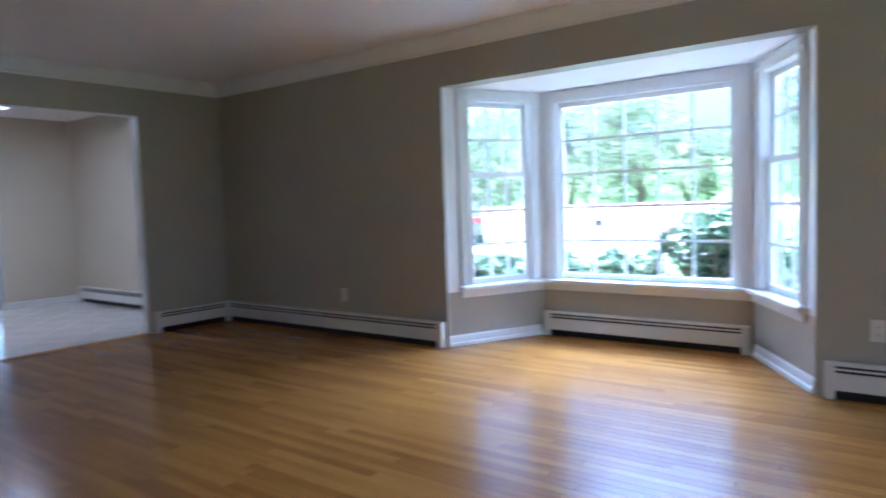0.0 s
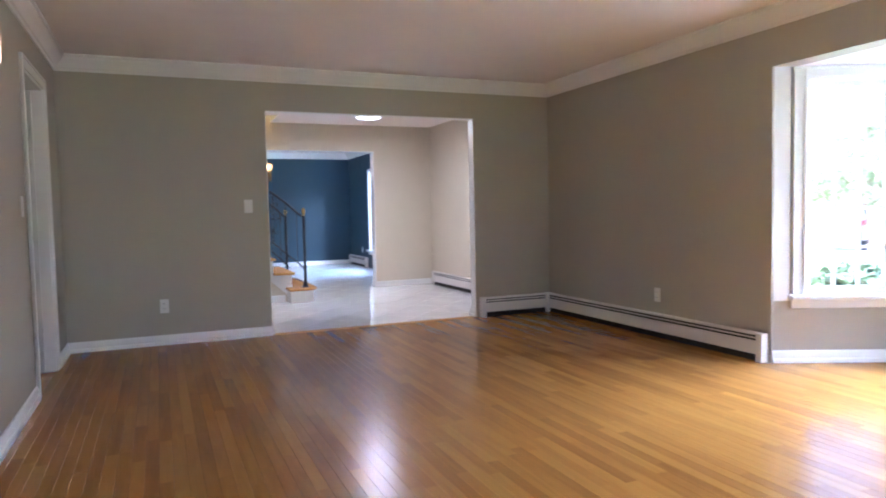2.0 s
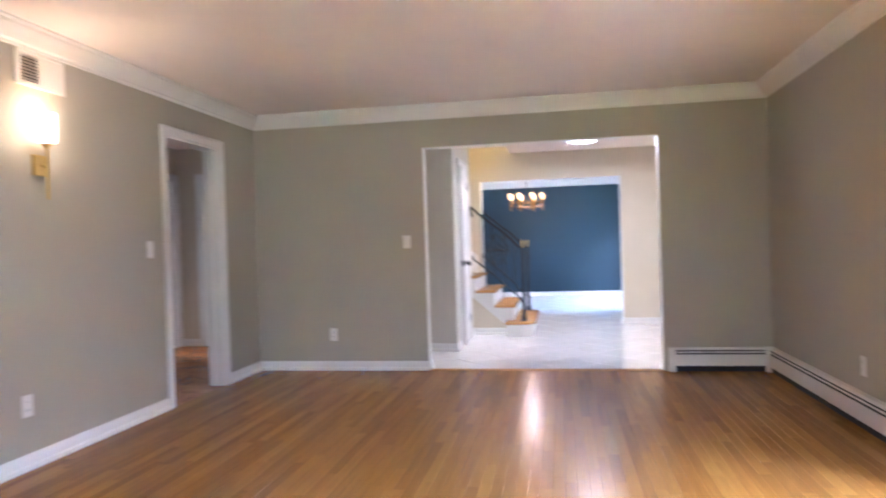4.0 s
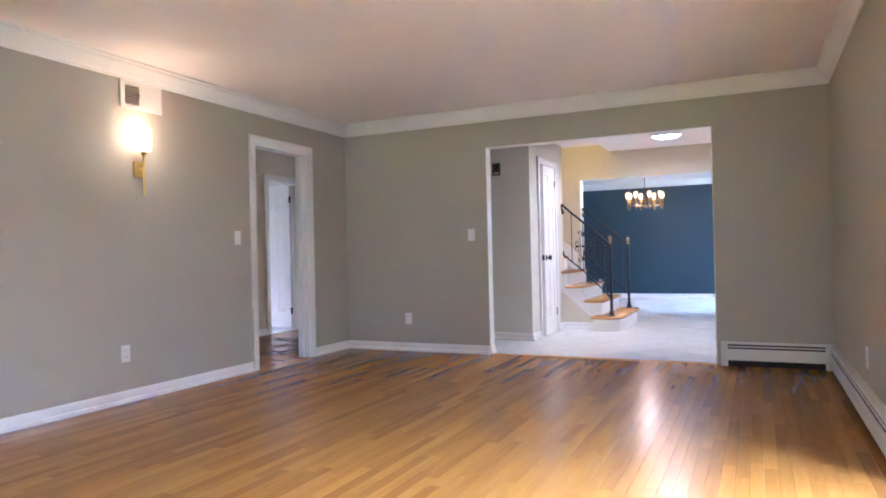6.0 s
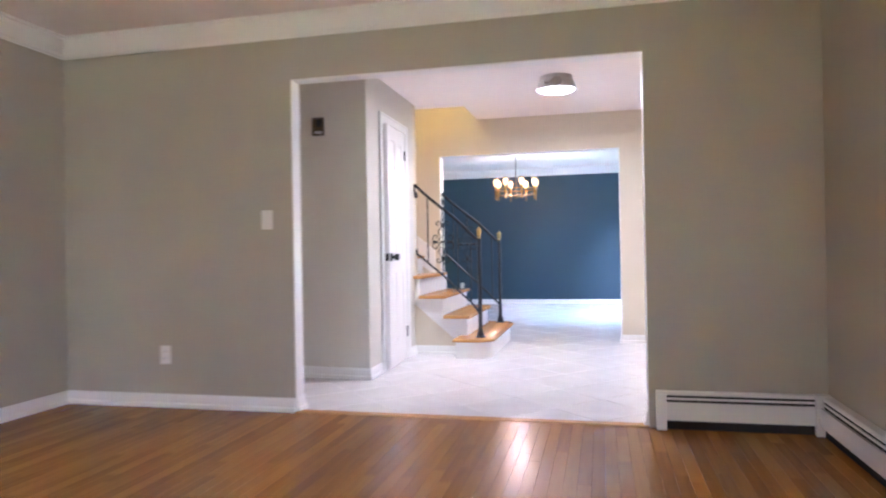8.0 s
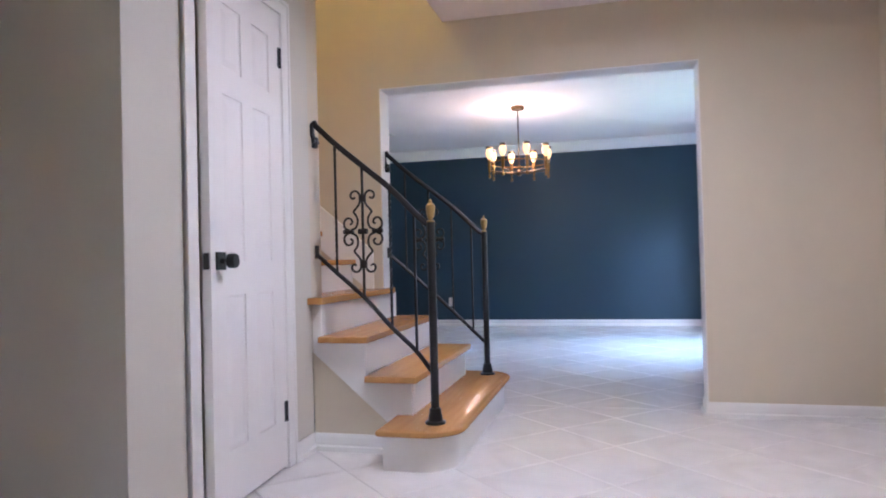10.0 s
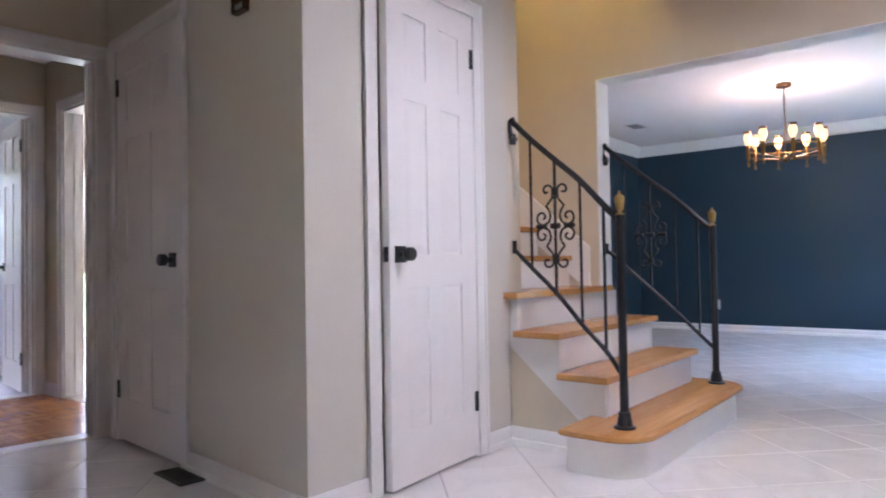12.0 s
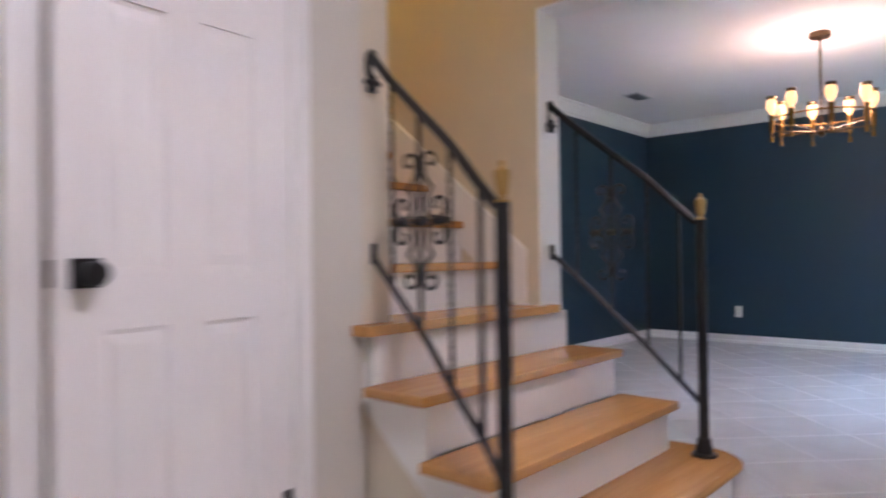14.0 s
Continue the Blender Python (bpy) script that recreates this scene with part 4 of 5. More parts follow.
def railing(name, xw, xn, yw, yn, label, swoop):
    """Wrought-iron rail from the wall end (xw, yw) down to the newel (xn, yn)."""
    t = thing(name, label, "stair railing", pose(xn, yn, RISE))
    W = pose(-xn, -yn, -RISE)

    def bar(nm, pts, r, n=8, twist=0.0, flat=1.0, mat=M_BLACK, label="", parent=None):
        bm = bmesh.new()
        tube(bm, pts, r, n, twist, flat)
        bmesh.ops.transform(bm, matrix=W, verts=bm.verts[:])
        return part(nm, bm, mat, parent or t, label, smooth=n > 4)

    xat = lambda y: xw + (xn - xw) * max(0.0, min(1.0, (y - yw) / (yn - yw)))
    at = lambda f: (xw + (xn - xw) * f, yw + (yn - yw) * f)
    # handrail and lower rail
    top = [(0.0, 1.60), (0.187, 1.495), (0.43, 1.373), (0.665, 1.256), (0.866, 1.135), (0.955, 1.085), (1.0, 1.08)]
    if swoop:
        low = [(0.0, 0.955), (0.187, 0.862), (0.43, 0.745), (0.665, 0.606), (0.866, 0.50), (1.0, 0.40)]
    else:
        low = [(0.0, 0.96), (0.187, 0.858), (0.43, 0.72), (0.665, 0.583), (0.866, 0.46), (1.0, 0.378)]
    tp = smooth_line([(*at(f), z) for f, z in top])
    lp = smooth_line([(*at(f), z) for f, z in low])
    bar("handrail", tp, 0.0145, 8, 0, 0.75)
    bar("lower_rail", lp, 0.011, 6)

    def height(pts, y):
        for a, b in zip(pts, pts[1:]):
            if a[1] <= y <= b[1]:
                return a[2] + (b[2] - a[2]) * (y - a[1]) / max(b[1] - a[1], 1e-6)
        return pts[-1][2]

    D = yn - yw
    for i, f in enumerate((0.187, 0.43, 0.665, 0.866)):
        x, y = at(f)
        z0, z1 = height(lp, y), height(tp, y)
        pts = [(x, y, z0 + (z1 - z0) * k / 40) for k in range(41)]
        bar("baluster", pts, 0.0075, 4, 9.0 if i in (0, 2) else 0.0, label="twisted square iron bar" if i in (0, 2) else "")
        if i == 1:
            zc = (z0 + z1) / 2
            S = 0.0055
            scroll = bar("scroll_collar", [(x, y - 0.022, zc + 0.0), (x, y + 0.022, zc)], 0.014, 8)
            for z in (zc + 0.155, zc - 0.155):
                bar("scroll_collar", [(x, y, z - 0.015), (x, y, z + 0.015)], 0.018, 8)
            for sy in (-1, 1):
                for sz in (-1, 1):
                    # end scrolls and the long S from collar to collar, with the mid scroll
                    e = [(x, y + sy * v, zc + sz * w) for v, w in ((0.008, 0.14), (0.012, 0.172), (0.03, 0.192), (0.052, 0.188), (0.06, 0.17), (0.05, 0.157), (0.036, 0.162))]
                    bar("scroll", smooth_line(e, 6), S, 6)
                    b = [(x, y + sy * v, zc + sz * w) for v, w in ((0.01, 0.15), (0.02, 0.125), (0.042, 0.1), (0.045, 0.092), (0.03, 0.07), (0.026, 0.045), (0.036, 0.018), (0.06, 0.008))]
                    bar("scroll", smooth_line(b, 6), S, 6)
                    c = [(x, y + sy * v, zc + sz * w) for v, w in ((0.07, 0.006), (0.092, 0.02), (0.095, 0.045), (0.08, 0.064), (0.06, 0.06), (0.053, 0.044), (0.064, 0.034))]
                    bar("scroll", smooth_line(c, 6), S, 6)
                bar("scroll_collar", [(x, y + sy * 0.048, zc), (x, y + sy * 0.098, zc)], 0.011, 8)
    # newel post with cast base and brass finial
    bar("newel_post", [(xn, yn, RISE + 0.002), (xn, yn, 1.085)], 0.0185, 14)
    bm = bmesh.new()
    lathe(bm, [(0.046, 0.0), (0.046, 0.01), (0.033, 0.014), (0.031, 0.035), (0.027, 0.05), (0.026, 0.066), (0.0215, 0.07)], 14)
    part("newel_base", bm, M_BLACK, t, smooth=True)
    bm = bmesh.new()
    lathe(bm, [(0.019, 0.936), (0.019, 0.942), (0.010, 0.945), (0.009, 0.953), (0.014, 0.957), (0.016, 0.961), (0.018, 0.974), (0.021, 0.994), (0.022, 1.008), (0.021, 1.013), (0.015, 1.016), (0.013, 1.02), (0.008, 1.023), (0.007, 1.028), (0.008, 1.033), (0.005, 1.038), (0.001, 1.04)], 18, pose(0, 0, -0.038))
    part("finial", bm, M_GOLD, t, "turned brass urn finial", smooth=True)
    # wall fixings
    x, y = at(0.0)
    fx = bar("wall_bracket", smooth_line([(x, y + 0.01, 1.612), (x, y - 0.012, 1.602), (x, y - 0.014, 1.56), (x, y - 0.002, 1.52)], 5), 0.012, 8)
    bar("bracket_drop", [(x, y + 0.0, 1.535), (x, y + 0.002, 1.505), (x, y, 1.485)], 0.017, 8, parent=fx)
    bar("bracket_screw", [(x - 0.03, y + 0.004, 1.515), (x + 0.03, y + 0.004, 1.515)], 0.009, 8, parent=fx)
    bar("rail_fixing", [(x, y, 1.0), (x, y, 0.935)], 0.011, 6)
    return t


railing("stair_railing", STX - 0.03, -8.015, CLY + 0.022, 2.16, "black wrought-iron stair railing with scrolls and brass finial", True)
railing("stair_railing", -9.20, -9.29, DOY0 + 0.012, 2.155, "black wrought-iron stair railing by the dining room opening", False)

# ---- lamps ----
M_LAMP = glow_mat("lamp_diffuser_glow", (1.0, 0.95, 0.88), 0.32)
M_BULB = glow_mat("warm_bulb_glow", (1.0, 0.54, 0.19), 0.17)
M_SHADE = glow_mat("warm_glass_shade_glow", (1.0, 0.66, 0.32), 0.5)
M_CUP = node_mat("antique_brass", (0.26, 0.155, 0.05), 0.35, metal=1.0, vary=0.1, bump=0.01)

t = thing("flush_ceiling_light", "round flush ceiling light with bronze rim, lit", "ceiling light", pose(-7.56, 2.905, HCEIL))
bm = bmesh.new()
lathe(bm, [(0.13, -0.001), (0.132, -0.03), (0.138, -0.034), (0.164, -0.105), (0.168, -0.11), (0.162, -0.115), (0.15, -0.105), (0.12, -0.005)], 40)
part("rim", bm, M_STEEL, t, "bronze-toned metal rim", smooth=True)
bm = bmesh.new()
lathe(bm, [(0.153, -0.106), (0.15, -0.114), (0.12, -0.126), (0.06, -0.132), (0.001, -0.133)], 40)
part("diffuser", bm, M_LAMP, t, "glowing white diffuser", smooth=True)
area = area_lamp("hall_lamp_light", look((-7.56, 2.905, CEIL - 0.195), (-7.56, 2.905, 0)), 0.28, 0.28, 2.2, (1.0, 0.93, 0.84))
area.data.shape = 'DISK'

CX, CY = -11.75, 2.05
ch = thing("chandelier", "eight-light brass and bronze wheel chandelier, lit", "chandelier", pose(CX, CY, CEIL))
bm = bmesh.new()
lathe(bm, [(0.001, -0.001), (0.066, -0.001), (0.066, -0.03), (0.06, -0.036), (0.001, -0.036)][::-1], 28)
part("canopy", bm, M_BRONZE, ch, "dark bronze ceiling canopy", smooth=True)
bm = bmesh.new()
tube(bm, [(0, 0, -0.036), (0, 0, -0.66)], 0.007, 10)
part("stem", bm, M_BRONZE, ch, smooth=True)
bm = bmesh.new()
lathe(bm, [(0.004, -0.70), (0.02, -0.69), (0.028, -0.665), (0.02, -0.64), (0.008, -0.63)], 18)
part("hub", bm, M_BRONZE, ch, smooth=True)
RC = 0.30
bm = bmesh.new()
tube(bm, [(RC * math.cos(a), RC * math.sin(a), -0.565) for a in [2 * math.pi * k / 48 for k in range(49)]], 0.006, 8)
part("ring", bm, M_CUP, ch, smooth=True)
for k in range(8):
    a = 2 * math.pi * (k + 0.5) / 8
    c, s = math.cos(a), math.sin(a)
    bm = bmesh.new()
    tube(bm, [(0.01 * c, 0.01 * s, -0.665), (RC * 0.5 * c, RC * 0.5 * s, -0.655), (RC * c, RC * s, -0.64)], 0.006, 8)
    arm = part("arm", bm, M_BRONZE, ch, smooth=True)
    bm = bmesh.new()
    lathe(bm, [(0.012, -0.715), (0.012, -0.685), (0.007, -0.68), (0.007, -0.652), (0.014, -0.648), (0.017, -0.55), (0.019, -0.53), (0.010, -0.528)], 16, pose(RC * c, RC * s, 0))
    cup = part("lamp_cup", bm, M_CUP, ch, "antique brass lamp holder", smooth=True)
    bm = bmesh.new()
    lathe(bm, [(0.012, -0.527), (0.016, -0.515), (0.026, -0.502), (0.033, -0.48), (0.035, -0.458), (0.031, -0.435), (0.02, -0.418), (0.001, -0.412)], 16, pose(RC * c, RC * s, 0))
    part("bulb", bm, M_BULB, cup, "glowing round bulb", smooth=True)
    bm = bmesh.new()
    lathe(bm, [(0.02, -0.425), (0.032, -0.42), (0.034, -0.405), (0.030, -0.402), (0.026, -0.412), (0.016, -0.415)], 16, pose(RC * c, RC * s, 0))
    part("shade_rim", bm, M_BRONZE, cup, "dark rim over the bulb", smooth=True)
    lamp = new("chandelier_up_light", bpy.data.lights.new("chandelier_up_light", 'SPOT'))
    lamp.data.energy, lamp.data.color, lamp.data.shadow_soft_size = 0.045, (1.0, 0.70, 0.50), 0.02
    lamp.data.spot_size, lamp.data.spot_blend = radians(70), 0.25
    lamp.matrix_world = look((CX + RC * c, CY + RC * s, CEIL - 0.40), (CX + RC * c, CY + RC * s, CEIL))
point_lamp("chandelier_light", (CX, CY, CEIL - 0.42), 2.5, (1.0, 0.68, 0.46), 0.1)

sc = thing("wall_sconce", "brass wall sconce with a glowing glass shade", "wall sconce", pose(-3.085, LS, 1.66))
part("backplate", boxes((-0.045, 0.045, 0.001, 0.022, -0.058, 0.058), bevel=0.004), M_BRASS, sc, "square brass backplate")
bm = bmesh.new()
tube(bm, [(0, 0.022, -0.0), (0, 0.06, -0.005)], 0.009, 10)
part("arm", bm, M_BRASS, sc, smooth=True)
bm = bmesh.new()
tube(bm, [(0, 0.062, -0.19), (0, 0.062, 0.1)], 0.008, 10)
part("stem", bm, M_BRASS, sc, smooth=True)
bm = bmesh.new()
lathe(bm, [(0.008, 0.09), (0.012, 0.1), (0.03, 0.118), (0.032, 0.122), (0.01, 0.124)], 20, pose(0, 0.062, 0))
part("cup", bm, M_BRASS, sc, smooth=True)
bm = bmesh.new()
lathe(bm, [(0.028, 0.124), (0.048, 0.13), (0.052, 0.15), (0.052, 0.29), (0.05, 0.29), (0.05, 0.15), (0.03, 0.126)], 24, pose(0, 0.062, 0))
part("shade", bm, M_SHADE, sc, "glowing frosted glass cylinder shade", smooth=True)
point_lamp("sconce_light", (-3.085, LS + 0.19, 1.88), 0.22, (1.0, 0.74, 0.42), 0.06)
point_lamp("sconce_bulb_light", (-3.085, LS + 0.062, 1.97), 0.07, (1.0, 0.74, 0.42), 0.03)
# added warm fill without a fixture, out of view above the stairs
point_lamp("stairwell_fill_light", (HW + 0.5, 0.6, TOP - 0.35), 6.5, (1.0, 0.81, 0.36), 0.1)

# ---- wall fittings ----
vent = thing("air_vent", "white metal wall vent with a partly open louvre", "air vent", pose(-3.12, LS, 2.193))
part("plate", boxes((-0.18, 0.18, 0.001, 0.008, -0.10, 0.10), bevel=0.003), M_HEATER, vent)
part("border", boxes((-0.18, 0.18, 0.008, 0.014, 0.082, 0.10), (-0.18, 0.18, 0.008, 0.014, -0.10, -0.082), (-0.18, -0.165, 0.008, 0.014, -0.082, 0.082), (0.145, 0.18, 0.008, 0.014, -0.082, 0.082)), M_HEATER, vent)
# near-black sheet on the closed plate paints the duct's shade
part("opening_shade", boxes((0.02, 0.143, 0.0082, 0.0092, -0.07, 0.07)), M_DARK, vent, "dark sheet painted as duct shade behind the louvre")
for i in range(8):
    z = -0.062 + i * 0.0178
    part("slat", boxes((0.02, 0.143, 0.0095, 0.013, z - 0.006, z + 0.006)), M_STEEL, vent)


def switch_plate(m, label):
    t = thing("light_switch", label, "light switch", m)
    part("plate", boxes((-0.036, 0.036, -0.006, -0.0005, -0.059, 0.059), bevel=0.002), M_PLASTIC, t)
    part("rocker", boxes((-0.016, 0.016, -0.010, -0.0062, -0.033, 0.033), bevel=0.002), M_PLASTIC, t)
    for z in (-0.048, 0.048):
        part("screw", boxes((-0.0025, 0.0025, -0.0068, -0.0061, z - 0.0025, z + 0.0025)), M_STEEL, t)


def outlet_plate(m, label):
    t = thing("wall_outlet", label, "outlet", m, group="wall outlets")
    part("plate", boxes((-0.036, 0.036, -0.006, -0.0005, -0.059, 0.059), bevel=0.002), M_PLASTIC, t)
    for z in (-0.022, 0.022):
        s = part("socket", boxes((-0.017, 0.017, -0.0085, -0.0062, z - 0.016, z + 0.016), bevel=0.003), M_PLASTIC, t)
        for x in (-0.006, 0.006):
            part("slot", boxes((x - 0.0012, x + 0.0012, -0.0092, -0.0086, z - 0.005, z + 0.005)), M_DARK, s)


switch_plate(pose(LW, 1.227, 1.184, 0, 0, 90), "white rocker light switch on the greige wall")
switch_plate(pose(-4.10, LS, 1.178, 0, 0, 180), "white rocker light switch beside the doorway")
outlet_plate(pose(LW, 0.496, 0.335, 0, 0, 90), "white duplex outlet low on the greige wall")
outlet_plate(pose(-2.95, LS, 0.345, 0, 0, 180), "white duplex outlet low on the greige wall")
outlet_plate(pose(-4.08, LN, 0.355, 0, 0, 0), "white duplex outlet above the heater")
outlet_plate(pose(-0.07, LN, 0.385, 0, 0, 0), "white duplex outlet above the heater")
outlet_plate(pose(DW, 0.745, 0.33, 0, 0, 90), "white duplex outlet on the navy wall")
outlet_plate(pose(-13.15, DN, 0.34, 0, 0, 0), "white duplex outlet on the navy wall")

t = thing("door_chime", "open dark metal door chime box high on the wall", "door chime", SKEW @ pose(CLX, 1.10, 1.962, 0, 0, 90))
part("housing", boxes((-0.045, 0.045, -0.008, -0.0005, -0.07, 0.07), (-0.045, -0.04, -0.03, -0.008, -0.07, 0.07), (0.04, 0.045, -0.03, -0.008, -0.07, 0.07), (-0.04, 0.04, -0.03, -0.008, 0.065, 0.07), (-0.04, 0.04, -0.03, -0.008, -0.07, -0.065)), M_BRONZE, t)
part("chime_bar", boxes((-0.012, 0.03, -0.02, -0.009, 0.0, 0.055), bevel=0.003), M_DARK, t)
part("chime_bar", boxes((-0.03, 0.03, -0.022, -0.009, -0.055, -0.035), bevel=0.003), M_STEEL, t)
part("chime_bar", boxes((-0.052, -0.046, -0.02, -0.012, -0.01, 0.02)), M_BRASS, t)

t = thing("floor_register", "dark metal floor register in the tiles", "floor vent", pose(-6.868, 0.655, 0.002, 0, 0, -5.7))
part("frame", boxes((-0.055, 0.055, -0.13, -0.115, 0, 0.006), (-0.055, 0.055, 0.115, 0.13, 0, 0.006), (-0.055, -0.042, -0.115, 0.115, 0, 0.006), (0.042, 0.055, -0.115, 0.115, 0, 0.006)), M_BLACK, t)
for i in range(12):
    y = -0.105 + i * 0.019
    part("slat", boxes((-0.042, 0.042, y - 0.005, y + 0.005, 0, 0.004)), M_BLACK, t)

t = thing("blind_cord", "thin white pull cord with a dark tassel", "cord", pose(-7.30, BWY + 0.05, 1.95))
bm = bmesh.new()
tube(bm, [(0, 0, 0.04), (0.004, 0, -0.25), (-0.02, 0, -0.7), (-0.028, 0, -1.12)], 0.003, 6)
part("cord", bm, M_PLASTIC, t, smooth=True)
bm = bmesh.new()
lathe(bm, [(0.003, 0.0), (0.009, -0.008), (0.011, -0.04), (0.004, -0.045)][::-1], 10, pose(-0.028, 0, -1.12))
part("tassel", bm, M_BRONZE, t, "dark turned tassel", smooth=True)

t = thing("thermostat", "small beige thermostat on the passage wall", "thermostat", pose(-6.16, PS, 1.47))
part("body", boxes((-0.035, 0.035, 0.001, 0.02, -0.05, 0.05), bevel=0.006), M_CREAM, t)
part("dial", boxes((-0.02, 0.02, 0.0202, 0.023, -0.01, 0.03), bevel=0.001), M_PLASTIC, t)
t = thing("ceiling_register", "white louvred vent in the dining room ceiling", "air vent", pose(-12.6, 0.35, CEIL))
part("frame", boxes((-0.15, 0.15, -0.08, -0.065, -0.008, -0.001), (-0.15, 0.15, 0.065, 0.08, -0.008, -0.001), (-0.15, -0.135, -0.065, 0.065, -0.008, -0.001), (0.135, 0.15, -0.065, 0.065, -0.008, -0.001)), M_HEATER, t)
for i in range(7):
    y = -0.056 + i * 0.0187
    part("slat", boxes((-0.135, 0.135, y - 0.005, y + 0.005, -0.006, -0.001)), M_STEEL, t)

# ---- kitchen, seen through two doorways ----
M_HOOD = node_mat("dark_blue_black_metal", (0.02, 0.02, 0.035), 0.35, metal=0.5, bump=0.01)
M_CAB = node_mat("white_cabinet_paint", (0.8, 0.8, 0.8), 0.35, bump=0.01)
M_SPLASH = node_mat("pale_grey_backsplash", (0.55, 0.56, 0.6), 0.2, bump=0.01)
hood = thing("range_hood", "dark tapered island range hood with a brass trim", "range hood", pose(-9.4, -2.1, 1.57))
bm = bmesh.new()
rings = []
for hw, z in ((0.40, 0.03), (0.40, 0.10), (0.34, 0.17), (0.25, 0.26), (0.23, 0.30), (0.23, CEIL - 1.57)):
    rings.append([bm.verts.new((x, y, z)) for x, y in ((-hw, -hw), (hw, -hw), (hw, hw), (-hw, hw))])
for a, b in zip(rings, rings[1:]):
    for i in range(4):
        bm.faces.new((a[i], a[(i + 1) % 4], b[(i + 1) % 4], b[i]))
bm.faces.new(rings[0][::-1])
bm.faces.new(rings[-1])
part("canopy", bm, M_HOOD, hood)
part("trim", boxes((-0.41, 0.41, -0.41, 0.41, 0.012, 0.028)), M_BRASS, hood, "brass band along the lower edge")
isl = thing("kitchen_island", "white kitchen island with a pale top", "kitchen island", pose(-9.4, -2.1, 0))
part("body", boxes((-0.45, 0.45, -0.9, 0.9, 0.02, 0.87), bevel=0.004), M_CAB, isl)
part("worktop", boxes((-0.48, 0.48, -0.93, 0.93, 0.872, 0.905), bevel=0.004), M_TRIM, isl)
for y in (-0.6, 0.0, 0.6):
    part("door", boxes((0.451, 0.468, y - 0.28, y + 0.28, 0.12, 0.84), bevel=0.004), M_CAB, isl)
ck = thing("cooktop", "black gas cooktop with iron grates on the island", "cooktop", pose(-9.4, -2.1, 0.906))
part("plate", boxes((-0.25, 0.25, -0.37, 0.37, 0, 0.012), bevel=0.003), M_BLACK, ck)
for y in (-0.19, 0.19):
    part("grate", boxes((-0.22, 0.22, y - 0.16, y - 0.145, 0.013, 0.04), (-0.22, 0.22, y + 0.145, y + 0.16, 0.013, 0.04), (-0.22, 0.22, y - 0.008, y + 0.008, 0.025, 0.04), (-0.008, 0.008, y - 0.145, y + 0.145, 0.025, 0.04)), M_BLACK, ck)
up = None
for i, y in enumerate((-3.3, -2.65, -2.0, -1.35)):
    c = thing("wall_cabinet", "white wall cabinet with two bar handles", "cabinet", pose(-10.795, y, 1.38), group="kitchen wall cabinets")
    part("body", boxes((0, 0.32, -0.32, 0.32, 0, 0.9)), M_CAB, c)
    for s in (-1, 1):
        d = part("door", boxes((0.322, 0.34, s * 0.005, s * 0.315, 0.005, 0.895), bevel=0.004), M_CAB, c)
        part("handle", boxes((0.341, 0.365, s * 0.03, s * 0.042, 0.05, 0.2), bevel=0.003), M_STEEL, d)
    c = thing("base_cabinet", "white base cabinet under the worktop", "cabinet", pose(-10.795, y, 0.0), group="kitchen base cabinets")
    part("body", boxes((0, 0.58, -0.32, 0.32, 0.1, 0.87), (0, 0.52, -0.32, 0.32, 0, 0.1)), M_CAB, c)
    for s in (-1, 1):
        d = part("door", boxes((0.582, 0.6, s * 0.005, s * 0.315, 0.105, 0.865), bevel=0.004), M_CAB, c)
        part("handle", boxes((0.601, 0.622, s * 0.03, s * 0.042, 0.66, 0.8), bevel=0.003), M_STEEL, d)
solid("kitchen_worktop", boxes((-10.795, -10.16, -3.63, -1.02, 0.872, 0.905), bevel=0.004), M_TRIM, "pale stone kitchen worktop on base cabinets", "worktop", kind="thing")
solid("kitchen_backsplash", boxes((-10.799, -10.79, -3.63, -1.02, 0.906, 1.379)), M_SPLASH, "pale grey kitchen backsplash", "backsplash")
gd = thing("glass_door", "white framed sliding glass door to the garden", "glass door", pose(-8.95, -4.65, 0), kind="structure")
for x0, x1, y in ((-0.8, 0.02, 0.0), (-0.02, 0.8, 0.045)):
    p = part("door_panel", boxes((x0, x0 + 0.06, y - 0.02, y + 0.02, 0.03, 2.04), (x1 - 0.06, x1, y - 0.02, y + 0.02, 0.03, 2.04), (x0 + 0.06, x1 - 0.06, y - 0.02, y + 0.02, 0.03, 0.14), (x0 + 0.06, x1 - 0.06, y - 0.02, y + 0.02, 1.97, 2.04)), M_TRIM, gd)
    pane = part("pane", boxes((x0 + 0.06, x1 - 0.06, y - 0.003, y + 0.003, 0.14, 1.97)), M_GLASS, p)
    pane.visible_shadow = False

# ---- outside ----
M_GRASS = node_mat("lawn_grass", (0.10, 0.17, 0.04), 0.9, vary=0.35, scale=0.7, grain=0.3, grain_scale=30, bump=0.1)
M_ROAD = node_mat("pale_concrete_drive", (0.42, 0.41, 0.39), 0.85, vary=0.12, scale=0.8, grain=0.1, grain_scale=60, bump=0.05)
M_BARK = node_mat("tree_bark", (0.10, 0.075, 0.055), 0.9, vary=0.3, scale=8, grain=0.3, grain_scale=40, bump=0.2)


